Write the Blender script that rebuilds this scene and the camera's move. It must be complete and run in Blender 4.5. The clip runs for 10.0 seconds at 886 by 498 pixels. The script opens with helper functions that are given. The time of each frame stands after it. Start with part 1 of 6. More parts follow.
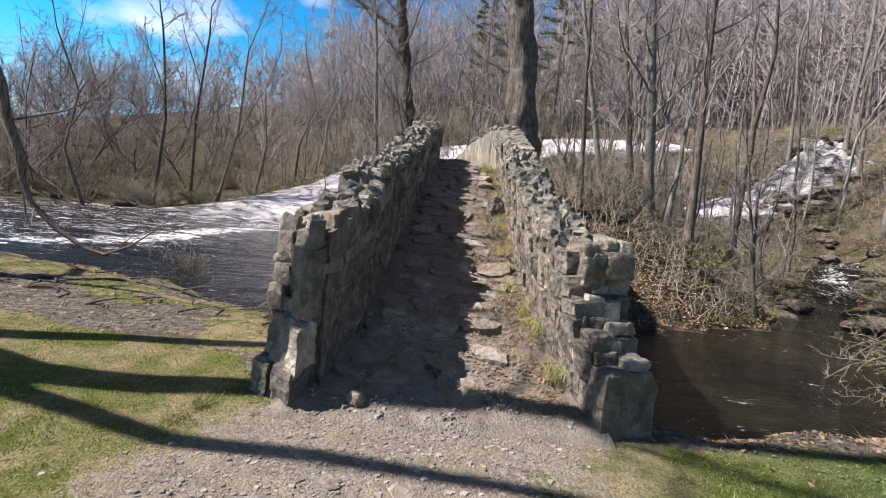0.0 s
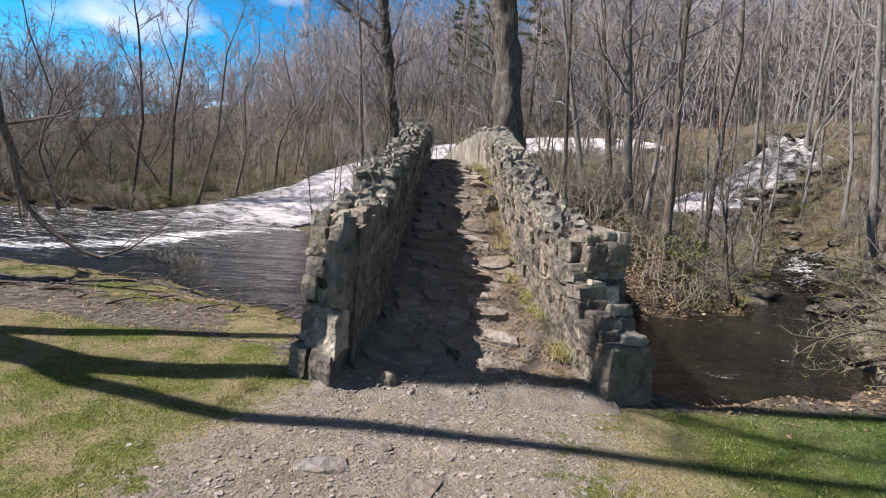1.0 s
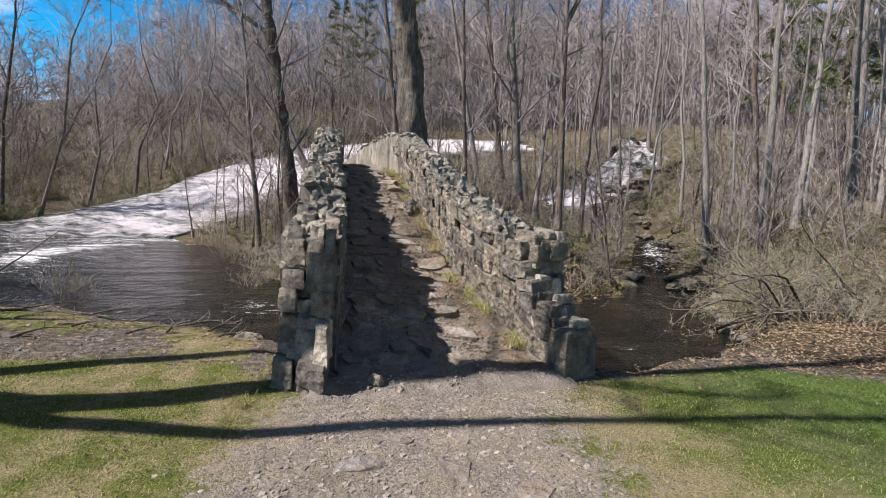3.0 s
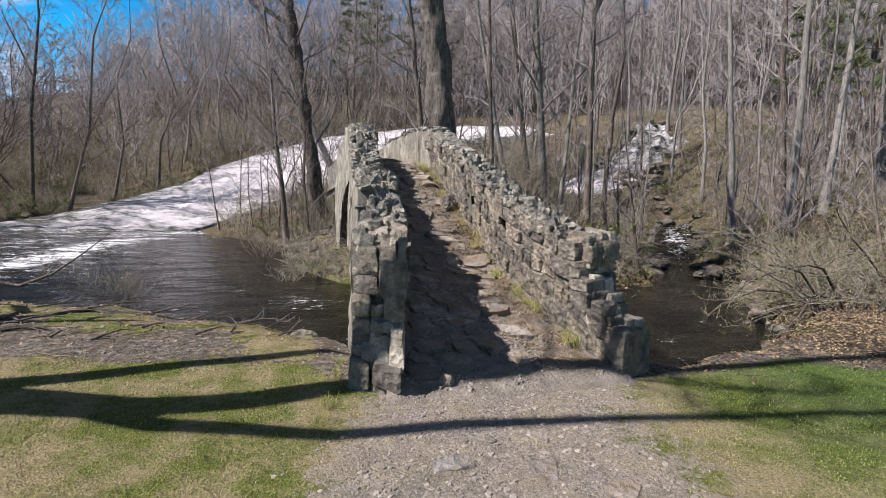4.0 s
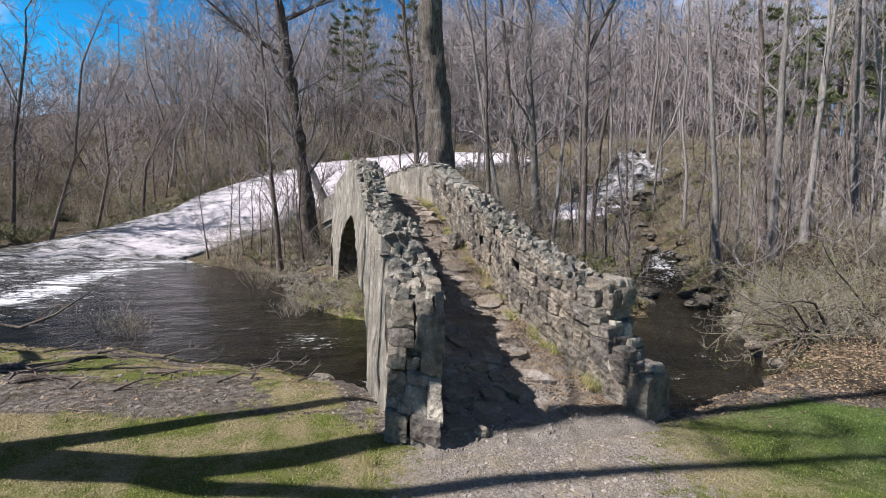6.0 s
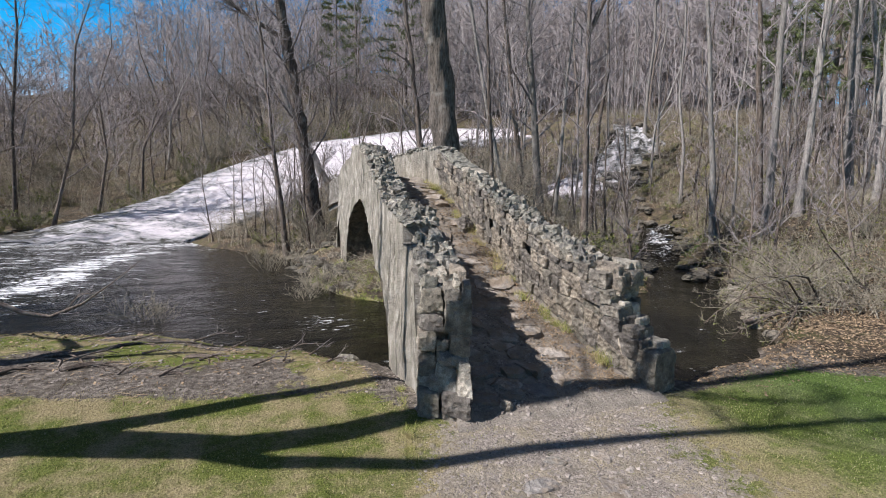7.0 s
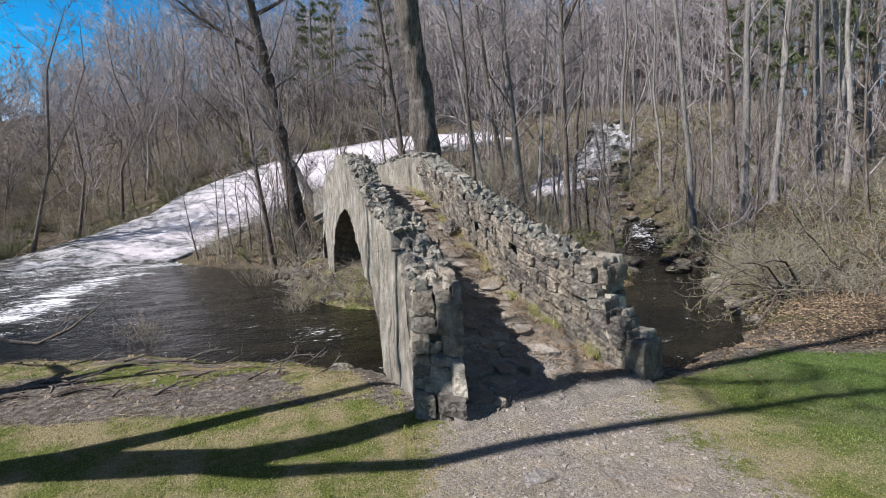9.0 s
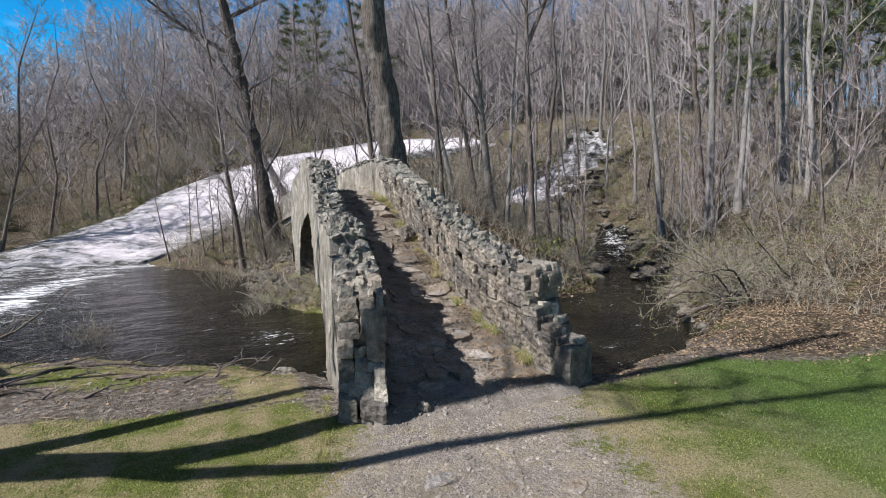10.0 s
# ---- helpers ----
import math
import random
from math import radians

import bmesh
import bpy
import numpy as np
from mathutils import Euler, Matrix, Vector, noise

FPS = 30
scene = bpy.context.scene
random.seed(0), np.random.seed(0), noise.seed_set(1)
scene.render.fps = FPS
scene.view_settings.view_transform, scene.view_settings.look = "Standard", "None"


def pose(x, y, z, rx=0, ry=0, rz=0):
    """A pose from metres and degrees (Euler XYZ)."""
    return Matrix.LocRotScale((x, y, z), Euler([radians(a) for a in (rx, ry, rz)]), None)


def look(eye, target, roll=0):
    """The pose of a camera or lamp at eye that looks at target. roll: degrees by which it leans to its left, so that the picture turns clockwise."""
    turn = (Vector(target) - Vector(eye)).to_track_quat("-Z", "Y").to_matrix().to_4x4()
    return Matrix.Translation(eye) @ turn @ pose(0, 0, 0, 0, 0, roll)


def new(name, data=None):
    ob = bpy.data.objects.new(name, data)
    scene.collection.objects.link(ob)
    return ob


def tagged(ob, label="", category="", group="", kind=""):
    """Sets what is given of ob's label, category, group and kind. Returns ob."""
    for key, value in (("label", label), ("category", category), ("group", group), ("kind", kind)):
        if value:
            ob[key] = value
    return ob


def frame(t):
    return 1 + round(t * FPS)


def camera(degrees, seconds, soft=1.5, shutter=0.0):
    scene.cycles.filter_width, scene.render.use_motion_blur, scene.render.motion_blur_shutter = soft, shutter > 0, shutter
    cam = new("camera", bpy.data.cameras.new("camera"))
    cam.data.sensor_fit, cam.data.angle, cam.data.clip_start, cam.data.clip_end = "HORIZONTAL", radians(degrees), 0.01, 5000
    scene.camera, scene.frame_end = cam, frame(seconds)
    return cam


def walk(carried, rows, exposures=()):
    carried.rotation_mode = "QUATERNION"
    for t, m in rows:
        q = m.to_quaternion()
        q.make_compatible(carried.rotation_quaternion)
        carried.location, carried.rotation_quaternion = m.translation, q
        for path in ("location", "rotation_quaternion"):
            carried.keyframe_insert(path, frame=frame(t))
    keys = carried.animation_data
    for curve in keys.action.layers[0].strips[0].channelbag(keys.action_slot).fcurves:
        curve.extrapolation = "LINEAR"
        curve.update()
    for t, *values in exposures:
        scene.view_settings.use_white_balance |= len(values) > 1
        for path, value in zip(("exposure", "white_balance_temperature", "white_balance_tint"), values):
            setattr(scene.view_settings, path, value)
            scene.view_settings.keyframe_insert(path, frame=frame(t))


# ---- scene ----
cam = camera(85.0, 10.0, 0.95)
PATH = [
    (0, (-0.078, 0.302, 1.723), (-0.068, 2.293, 1.533), 6.0),
    (0.5, (-0.278, 0.067, 1.682), (-0.272, 2.06, 1.514), 5.8),
    (1, (-0.469, -0.121, 1.661), (-0.363, 1.868, 1.478), 5.1),
    (1.5, (-0.696, -0.232, 1.677), (-0.327, 1.728, 1.521), 5.1),
    (2, (-0.939, -0.398, 1.654), (-0.306, 1.493, 1.502), 3.5),
    (2.5, (-1.148, -0.39, 1.649), (-0.531, 1.505, 1.485), 5.0),
    (3, (-1.417, -0.32, 1.675), (-0.819, 1.583, 1.529), 3.3),
    (3.2, (-1.504, -0.279, 1.652), (-0.916, 1.627, 1.503), 3.2),
    (4.3, (-2.141, -0.337, 1.945), (-1.585, 1.57, 1.721), 2.2),
    (4.5, (-2.2, -0.31, 1.963), (-1.616, 1.59, 1.742), 1.4),
    (5, (-2.286, -0.214, 2.051), (-1.657, 1.672, 1.839), 2.6),
    (5.5, (-2.396, -0.212, 2.151), (-1.763, 1.683, 2.062), 3.1),
    (6, (-2.556, -0.281, 2.187), (-1.922, 1.612, 2.065), 2.4),
    (6.2, (-2.676, -0.312, 2.214), (-2.044, 1.575, 2.017), 2.7),
    (7.3, (-3.072, -0.542, 2.399), (-2.413, 1.333, 2.172), 1.1),
    (7.5, (-3.149, -0.52, 2.292), (-2.476, 1.352, 2.091), 1.7),
    (8, (-3.332, -0.587, 2.349), (-2.684, 1.292, 2.126), -2.9),
    (8.5, (-3.262, -0.612, 2.374), (-2.611, 1.265, 2.143), -0.8),
    (9, (-3.033, -0.612, 2.362), (-2.327, 1.248, 2.16), -1.6),
    (9.5, (-2.742, -0.705, 2.355), (-2.008, 1.146, 2.163), -1.6),
    (10, (-2.403, -0.976, 2.397), (-1.654, 0.869, 2.21), -0.8),
]
walk(cam, [(t, look(eye, target, roll)) for t, eye, target, roll in PATH], exposures=[(0, 1.11, 6250, 19), (1.5, 0.91, 6250, 18), (4.5, 0.86, 6060, 17.5), (10, 0.80, 5860, 14.5)])

# ---- world, sun ----
SUN_DIR = Vector((-0.97, -0.08, 1.04)).normalized()          # towards the sun
world = bpy.data.worlds.new("sky_world")
scene.world = world
world.use_nodes = True
wn, wl = world.node_tree.nodes, world.node_tree.links
wn.clear()
sky = wn.new("ShaderNodeTexSky")
sky.sky_type = "NISHITA"
sky.sun_disc = False
sky.sun_elevation = math.asin(SUN_DIR.z)
sky.sun_rotation = math.atan2(SUN_DIR.x, SUN_DIR.y)
sky.air_density, sky.dust_density, sky.ozone_density = 0.9, 0.0, 2.0
hue = wn.new("ShaderNodeHueSaturation")
height = wn.new("ShaderNodeSeparateXYZ")
# deep blue, bright sky low over the woods; dimmed overhead to weaken fill in shade
for socket, low, high in (("Hue", 0.483, 0.515), ("Saturation", 1.55, 0.9), ("Value", 1.85, 0.38)):
    sky_grade = wn.new("ShaderNodeMapRange")
    for i, v in enumerate((0.25, 0.75, low, high)):
        sky_grade.inputs[i + 1].default_value = v
    wl.new(height.outputs[2], sky_grade.inputs[0])
    wl.new(sky_grade.outputs[0], hue.inputs[socket])
wl.new(sky.outputs[0], hue.inputs["Color"])
wtc = wn.new("ShaderNodeTexCoord")
wmap = wn.new("ShaderNodeMapping")
wmap.inputs["Scale"].default_value = (1.0, 1.0, 2.6)
wmap.inputs["Location"].default_value = (0.35, 0.1, 0.2)
cloud = wn.new("ShaderNodeTexNoise")
cloud.inputs["Scale"].default_value = 3.2
cloud.inputs["Detail"].default_value = 6
cloud_ramp = wn.new("ShaderNodeValToRGB")
cloud_ramp.color_ramp.elements[0].position, cloud_ramp.color_ramp.elements[1].position = 0.55, 0.76
wmix = wn.new("ShaderNodeMixRGB")
wmix.inputs[2].default_value = (11.0, 11.3, 12.0, 1)
wbg = wn.new("ShaderNodeBackground")
wbg.inputs["Strength"].default_value = 0.053
wout = wn.new("ShaderNodeOutputWorld")
wl.new(wtc.outputs["Generated"], wmap.inputs[0])
wl.new(wtc.outputs["Generated"], height.inputs[0])
wl.new(wmap.outputs[0], cloud.inputs["Vector"])
wl.new(cloud.outputs["Fac"], cloud_ramp.inputs[0])
wl.new(cloud_ramp.outputs[0], wmix.inputs[0])
wl.new(hue.outputs[0], wmix.inputs[1])
wl.new(wmix.outputs[0], wbg.inputs[0])
wl.new(wbg.outputs[0], wout.inputs[0])

sun_data = bpy.data.lights.new("sun", "SUN")
sun_data.energy, sun_data.angle, sun_data.color = 5.0, radians(0.53), (1.0, 0.94, 0.84)
sun = new("sun", sun_data)
sun.matrix_world = look(SUN_DIR * 60, (0, 0, 0))

# ---- materials ----
def lin(c):
    return (c[0], c[1], c[2], 1.0)


class Mat:
    """A small builder round one principled material."""

    def __init__(self, name, rough=0.9, spec=0.3):
        self.m = bpy.data.materials.new(name)
        self.m.use_nodes = True
        self.n, self.l = self.m.node_tree.nodes, self.m.node_tree.links
        self.b = self.n["Principled BSDF"]
        self.b.inputs["Roughness"].default_value = rough
        self.b.inputs["Specular IOR Level"].default_value = spec
        self.geo = self.n.new("ShaderNodeNewGeometry")
        self.pos = self.geo.outputs["Position"]

    def stretched(self, s):
        k = self.n.new("ShaderNodeMapping")
        k.inputs["Scale"].default_value = s
        self.l.new(self.pos, k.inputs[0])
        return k.outputs[0]

    def noise(self, scale, detail=4, rough=0.6, vec=None, dist=0.0):
        k = self.n.new("ShaderNodeTexNoise")
        k.inputs["Scale"].default_value, k.inputs["Detail"].default_value = scale, detail
        k.inputs["Roughness"].default_value, k.inputs["Distortion"].default_value = rough, dist
        self.l.new(vec or self.pos, k.inputs["Vector"])
        return k.outputs["Fac"]

    def voronoi(self, scale, feature="F1", out="Distance", vec=None):
        k = self.n.new("ShaderNodeTexVoronoi")
        k.feature = feature
        k.inputs["Scale"].default_value = scale
        self.l.new(vec or self.pos, k.inputs["Vector"])
        return k.outputs[out]

    def ramp(self, fac, *stops):
        k = self.n.new("ShaderNodeValToRGB")
        e = k.color_ramp.elements
        while len(e) < len(stops):
            e.new(0.5)
        for el, (p, c) in zip(e, stops):
            el.position = p
            el.color = lin(c) if isinstance(c, tuple) else (c, c, c, 1)
        self.l.new(fac, k.inputs[0])
        return k.outputs[0]

    def mix(self, fac, a, b, mode="MIX"):
        k = self.n.new("ShaderNodeMixRGB")
        k.blend_type = mode
        for i, v in zip((0, 1, 2), (fac, a, b)):
            if isinstance(v, (int, float)):
                k.inputs[i].default_value = v if i == 0 else (v, v, v, 1)
            elif isinstance(v, tuple):
                k.inputs[i].default_value = lin(v)
            else:
                self.l.new(v, k.inputs[i])
        return k.outputs[0]

    def math(self, op, a, b=0.0):
        k = self.n.new("ShaderNodeMath")
        k.operation = op
        for i, v in enumerate((a, b)):
            if isinstance(v, (int, float)):
                k.inputs[i].default_value = v
            else:
                self.l.new(v, k.inputs[i])
        return k.outputs[0]

    def eastward(self, x0, x1, a, b):
        """A value that goes from a to b as x goes from x0 to x1."""
        sep = self.n.new("ShaderNodeSeparateXYZ")
        self.l.new(self.pos, sep.inputs[0])
        k = self.n.new("ShaderNodeMapRange")
        for i, v in enumerate((x0, x1, a, b)):
            k.inputs[i + 1].default_value = v
        self.l.new(sep.outputs[0], k.inputs[0])
        return k.outputs[0]

    def random(self):
        return self.n.new("ShaderNodeObjectInfo").outputs["Random"]

    def island(self):
        return self.geo.outputs["Random Per Island"]

    def attribute(self, name):
        k = self.n.new("ShaderNodeAttribute")
        k.attribute_name = name
        sep = self.n.new("ShaderNodeSeparateColor")
        self.l.new(k.outputs["Color"], sep.inputs[0])
        return sep.outputs

    def color(self, c):
        self.l.new(c, self.b.inputs["Base Color"])
        return self

    def roughness(self, c):
        self.l.new(c, self.b.inputs["Roughness"])
        return self

    def bump(self, height, strength=0.5, distance=0.02):
        k = self.n.new("ShaderNodeBump")
        k.inputs["Strength"].default_value, k.inputs["Distance"].default_value = strength, distance
        self.l.new(height, k.inputs["Height"])
        self.l.new(k.outputs[0], self.b.inputs["Normal"])
        return self


def stone_material(name, dark, mid, light, lichen=(0.36, 0.35, 0.28), amount=0.4, relief=0.07, dirt=0.0):
    k = Mat(name, 0.92, 0.25)
    base = k.ramp(k.noise(5.0, 6, 0.65), (0.30, dark), (0.52, mid), (0.72, light))
    tint = k.ramp(k.random(), (0.0, (0.55, 0.54, 0.55)), (0.3, (0.92, 0.90, 0.87)), (0.5, (0.80, 0.81, 0.75)), (0.75, (1.14, 1.07, 0.97)), (1.0, (1.30, 1.25, 1.16)))
    base = k.mix(1.0, base, tint, "MULTIPLY")
    spots = k.ramp(k.noise(17, 4, 0.7), (0.56, 0.0), (0.66, 1.0))
    base = k.mix(k.math("MULTIPLY", spots, amount), base, lichen)
    fine = k.noise(70, 3, 0.7)
    base = k.mix(k.ramp(fine, (0.35, 0.4), (0.58, 0.0)), base, (0.05, 0.05, 0.048))
    if dirt:
        base = k.mix(k.ramp(k.noise(3.4, 6, 0.7), (0.42, 0.0), (0.56, dirt)), base, k.mix(fine, (0.10, 0.078, 0.055), (0.30, 0.235, 0.165)))
    k.color(base)
    h = k.math("ADD", k.math("ADD", k.noise(11, 6, 0.75), k.voronoi(13)), k.math("MULTIPLY", fine, 0.35))
    k.bump(h, 1.0, relief)
    return k.m


M_STONE = stone_material("rubble_stone", (0.09, 0.08, 0.07), (0.29, 0.258, 0.216), (0.53, 0.485, 0.41))
M_COPING = stone_material("coping_stone", (0.12, 0.115, 0.105), (0.33, 0.312, 0.272), (0.62, 0.585, 0.515), (0.46, 0.455, 0.36), 0.6)
# paler copy of the stone: sunlight on the wall ends put into the colour
M_SUNLIT_RUBBLE = stone_material("pale_rubble", (0.24, 0.22, 0.19), (0.45, 0.42, 0.365), (0.68, 0.64, 0.56), (0.5, 0.48, 0.4), 0.3)
M_FLAG = stone_material("flagstone", (0.155, 0.145, 0.138), (0.285, 0.266, 0.25), (0.42, 0.39, 0.355), (0.34, 0.315, 0.26), 0.3, 0.03, 0.85)


def mortar_material():
    k = Mat("lime_mortar_core", 0.95, 0.15)
    c = k.ramp(k.noise(7, 6, 0.7), (0.28, (0.07, 0.062, 0.052)), (0.5, (0.19, 0.172, 0.145)), (0.75, (0.40, 0.372, 0.325)))
    k.color(c)
    k.bump(k.noise(22, 6, 0.75), 1.0, 0.05)
    return k.m


def render_coat_material():
    """Weathered lime coat of the wall's outer side, streaked downwards."""
    k = Mat("weathered_lime_coat", 0.95, 0.15)
    streak = k.noise(6.5, 3, 0.55, k.stretched((1.0, 1.0, 0.16)), 0.4)
    c = k.ramp(k.noise(5.5, 7, 0.75, k.stretched((1.0, 1.0, 0.4))), (0.3, (0.13, 0.115, 0.092)), (0.48, (0.33, 0.295, 0.24)), (0.68, (0.58, 0.535, 0.455)))
    c = k.mix(k.ramp(streak, (0.30, 0.9), (0.43, 0.0)), c, (0.065, 0.057, 0.046))
    stain = k.ramp(k.noise(2.2, 5, 0.6), (0.42, 0.0), (0.66, 0.75))
    c = k.mix(stain, c, (0.20, 0.185, 0.15))
    moss = k.ramp(k.noise(3.6, 6, 0.7), (0.55, 0.0), (0.7, 0.6))
    c = k.mix(moss, c, (0.15, 0.16, 0.085))
    k.color(c)
    h = k.math("ADD", k.noise(14, 6, 0.75), k.math("MULTIPLY", streak, 0.7))
    k.bump(h, 1.0, 0.08)
    return k.m


def shaded_vault_material():
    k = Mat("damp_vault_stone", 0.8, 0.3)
    # brown vault stone, with the shade under the arch put into its colour
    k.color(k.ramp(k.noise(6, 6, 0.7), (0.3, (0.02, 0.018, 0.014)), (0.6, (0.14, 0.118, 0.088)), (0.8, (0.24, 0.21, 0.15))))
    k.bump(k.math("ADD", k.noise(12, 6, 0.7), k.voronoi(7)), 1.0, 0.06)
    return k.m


M_MORTAR, M_COAT, M_VAULT_SHADED = mortar_material(), render_coat_material(), shaded_vault_material()


def ground_material():
    """Zones by attribute: red gravel path, green lawn, blue leaf litter; bare earth elsewhere."""
    k = Mat("park_ground", 0.97, 0.1)
    r, g, b = k.attribute("zone")[:3]
    n1, n2, n3 = k.noise(2.3, 6, 0.65), k.noise(11, 5, 0.7), k.noise(55, 4, 0.7)
    earth = k.ramp(n2, (0.34, (0.05, 0.042, 0.035)), (0.52, (0.16, 0.138, 0.115)), (0.70, (0.35, 0.31, 0.265)))
    earth = k.mix(k.ramp(n1, (0.48, 0.0), (0.62, 0.75)), earth, k.mix(n3, (0.035, 0.03, 0.022), (0.14, 0.118, 0.09)))
    chips = k.ramp(k.voronoi(42, out="Color"), (0.1, (0.12, 0.103, 0.088)), (0.5, (0.28, 0.243, 0.208)), (0.9, (0.47, 0.418, 0.37)))
    gravel = k.mix(0.5, k.ramp(n3, (0.3, (0.125, 0.105, 0.087)), (0.65, (0.35, 0.30, 0.252))), chips)
    gravel = k.mix(k.ramp(n1, (0.42, 0.0), (0.66, 0.8)), gravel, (0.33, 0.28, 0.19))
    gravel = k.mix(k.ramp(k.noise(1.4, 6, 0.75), (0.5, 0.0), (0.66, 0.7)), gravel, k.mix(n3, (0.09, 0.078, 0.058), (0.24, 0.21, 0.15)))
    grass = k.ramp(n3, (0.3, (0.04, 0.053, 0.011)), (0.5, (0.105, 0.125, 0.026)), (0.72, (0.19, 0.205, 0.055)))
    grass = k.mix(k.ramp(n2, (0.36, 0.45), (0.48, 0.0)), grass, (0.045, 0.055, 0.015))
    straw = k.ramp(n3, (0.3, (0.12, 0.10, 0.05)), (0.7, (0.38, 0.32, 0.165)))
    grass = k.mix(k.math("MULTIPLY", k.ramp(k.noise(1.1, 6, 0.7), (0.44, 0.0), (0.57, 0.9)), k.eastward(1.4, 3.6, 1.0, 0.1)), grass, straw)
    grass = k.mix(k.eastward(1.0, 3.5, 0.0, 0.75), k.mix(1.0, grass, (1.2, 1.17, 1.3), "MULTIPLY"), k.mix(1.0, grass, (0.68, 1.0, 1.0), "MULTIPLY"))
    litter = k.ramp(k.voronoi(16, out="Color"), (0.1, (0.034, 0.027, 0.019)), (0.45, (0.105, 0.08, 0.054)), (0.9, (0.25, 0.19, 0.122)))
    litter = k.mix(k.ramp(n1, (0.38, 0.0), (0.56, 0.9)), litter, (0.058, 0.047, 0.036))
    litter = k.mix(k.math("MULTIPLY", k.ramp(k.noise(0.45, 6, 0.7), (0.44, 0.0), (0.6, 0.85)), k.eastward(16.0, 26.0, 0.12, 0.9)), litter, k.mix(n2, (0.12, 0.095, 0.065), (0.33, 0.265, 0.18)))
    moss = k.ramp(k.noise(0.9, 6, 0.75), (0.50, 0.0), (0.62, 0.6))
    litter = k.mix(moss, litter, (0.085, 0.088, 0.03))
    edge = k.math("MULTIPLY", k.math("SUBTRACT", k.math("ADD", n2, n1), 1.0), 1.7)

    def cut(v):
        return k.ramp(k.math("ADD", v, edge), (0.38, 0.0), (0.62, 1.0))

    c = k.mix(cut(b), earth, litter)
    c = k.mix(cut(g), c, grass)
    c = k.mix(cut(r), c, gravel)
    k.color(c)
    k.bump(k.math("ADD", k.math("ADD", n3, n2), k.math("MULTIPLY", n1, 3.0)), 1.0, 0.04)
    return k.m


def water_material():
    k = Mat("dark_stream_water", 0.06, 0.12)
    r, g, b = k.attribute("foam")[:3]
    deep = k.ramp(k.noise(0.5, 4, 0.6), (0.35, (0.004, 0.004, 0.003)), (0.65, (0.013, 0.0115, 0.0065)))
    flow = k.noise(1.6, 6, 0.75, k.stretched((0.7, 1.5, 1.0)), 0.6)
    fine = k.noise(9, 5, 0.75, k.stretched((0.7, 1.5, 1.0)), 0.4)
    mask = k.ramp(k.math("ADD", r, k.math("MULTIPLY", k.math("SUBTRACT", k.math("ADD", flow, fine), 1.0), 2.3)), (0.44, 0.0), (0.85, 1.0))
    c = k.mix(mask, deep, k.ramp(fine, (0.3, (0.50, 0.53, 0.55)), (0.6, (0.86, 0.86, 0.86))))
    k.color(c)
    k.roughness(k.mix(mask, 0.07, 0.8))
    h = k.math("ADD", k.math("MULTIPLY", flow, 1.0), k.math("MULTIPLY", fine, 0.35))
    k.bump(k.math("ADD", h, k.math("MULTIPLY", k.noise(4.5, 4, 0.6, k.stretched((0.6, 1.6, 1.0)), 0.8), 0.5)), 0.75, 0.055)
    return k.m


def foam_material():
    k = Mat("white_water", 0.75, 0.3)
    w = k.stretched((0.35, 0.9, 0.9))
    n1, n2 = k.noise(1.9, 6, 0.7, w, 0.6), k.noise(9, 6, 0.75, w, 0.5)
    s = k.math("ADD", n1, k.math("MULTIPLY", n2, 0.5))
    r, g, b = k.attribute("foam")[:3]
    s = k.math("ADD", k.math("MULTIPLY", k.math("SUBTRACT", s, 0.75), 2.2), k.math("ADD", r, 0.27))
    c = k.ramp(s, (0.40, (0.05, 0.048, 0.04)), (0.56, (0.26, 0.26, 0.255)), (0.76, (0.45, 0.42, 0.43)), (1.0, (0.66, 0.605, 0.62)))
    k.color(c)
    k.bump(k.math("ADD", s, n2), 0.7, 0.09)
    return k.m


def bark_material(name, dark, light, tone=0.4):
    k = Mat(name, 0.95, 0.12)
    v = k.stretched((1.0, 1.0, 0.16))
    n = k.noise(26, 5, 0.7, v)
    c = k.ramp(n, (0.32, dark), (0.62, light))
    c = k.mix(1.0, c, k.ramp(k.random(), (0.0, 1.0 - tone), (1.0, 1.0 + tone)), "MULTIPLY")
    pale = k.ramp(k.noise(3.0, 4, 0.6), (0.55, 0.0), (0.7, 0.5))
    c = k.mix(pale, c, (0.30, 0.285, 0.255))
    k.color(c)
    k.bump(n, 1.0, 0.03)
    return k.m


def plain_varied(name, a, b, rough=0.9, scale=20, island=False):
    k = Mat(name, rough, 0.2)
    c = k.ramp(k.noise(scale, 4, 0.7), (0.3, a), (0.7, b))
    if island:
        c = k.mix(1.0, c, k.ramp(k.island(), (0.0, 0.6), (1.0, 1.4)), "MULTIPLY")
    k.color(c)
    return k.m


def grass_material():
    k = Mat("lawn_blades", 0.8, 0.2)
    c = k.ramp(k.island(), (0.0, (0.065, 0.085, 0.014)), (0.4, (0.145, 0.17, 0.03)), (0.72, (0.235, 0.25, 0.058)), (0.78, (0.27, 0.235, 0.10)), (1.0, (0.38, 0.33, 0.175)))
    dry = k.math("MULTIPLY", k.ramp(k.noise(1.1, 6, 0.7), (0.44, 0.0), (0.56, 0.8)), k.eastward(1.4, 3.6, 1.0, 0.06))
    k.color(k.mix(k.eastward(1.0, 3.5, 0.0, 0.75), k.mix(1.0, k.mix(dry, c, (0.25, 0.205, 0.095)), (1.2, 1.17, 1.3), "MULTIPLY"), k.mix(1.0, c, (0.58, 0.90, 0.9), "MULTIPLY")))
    return k.m


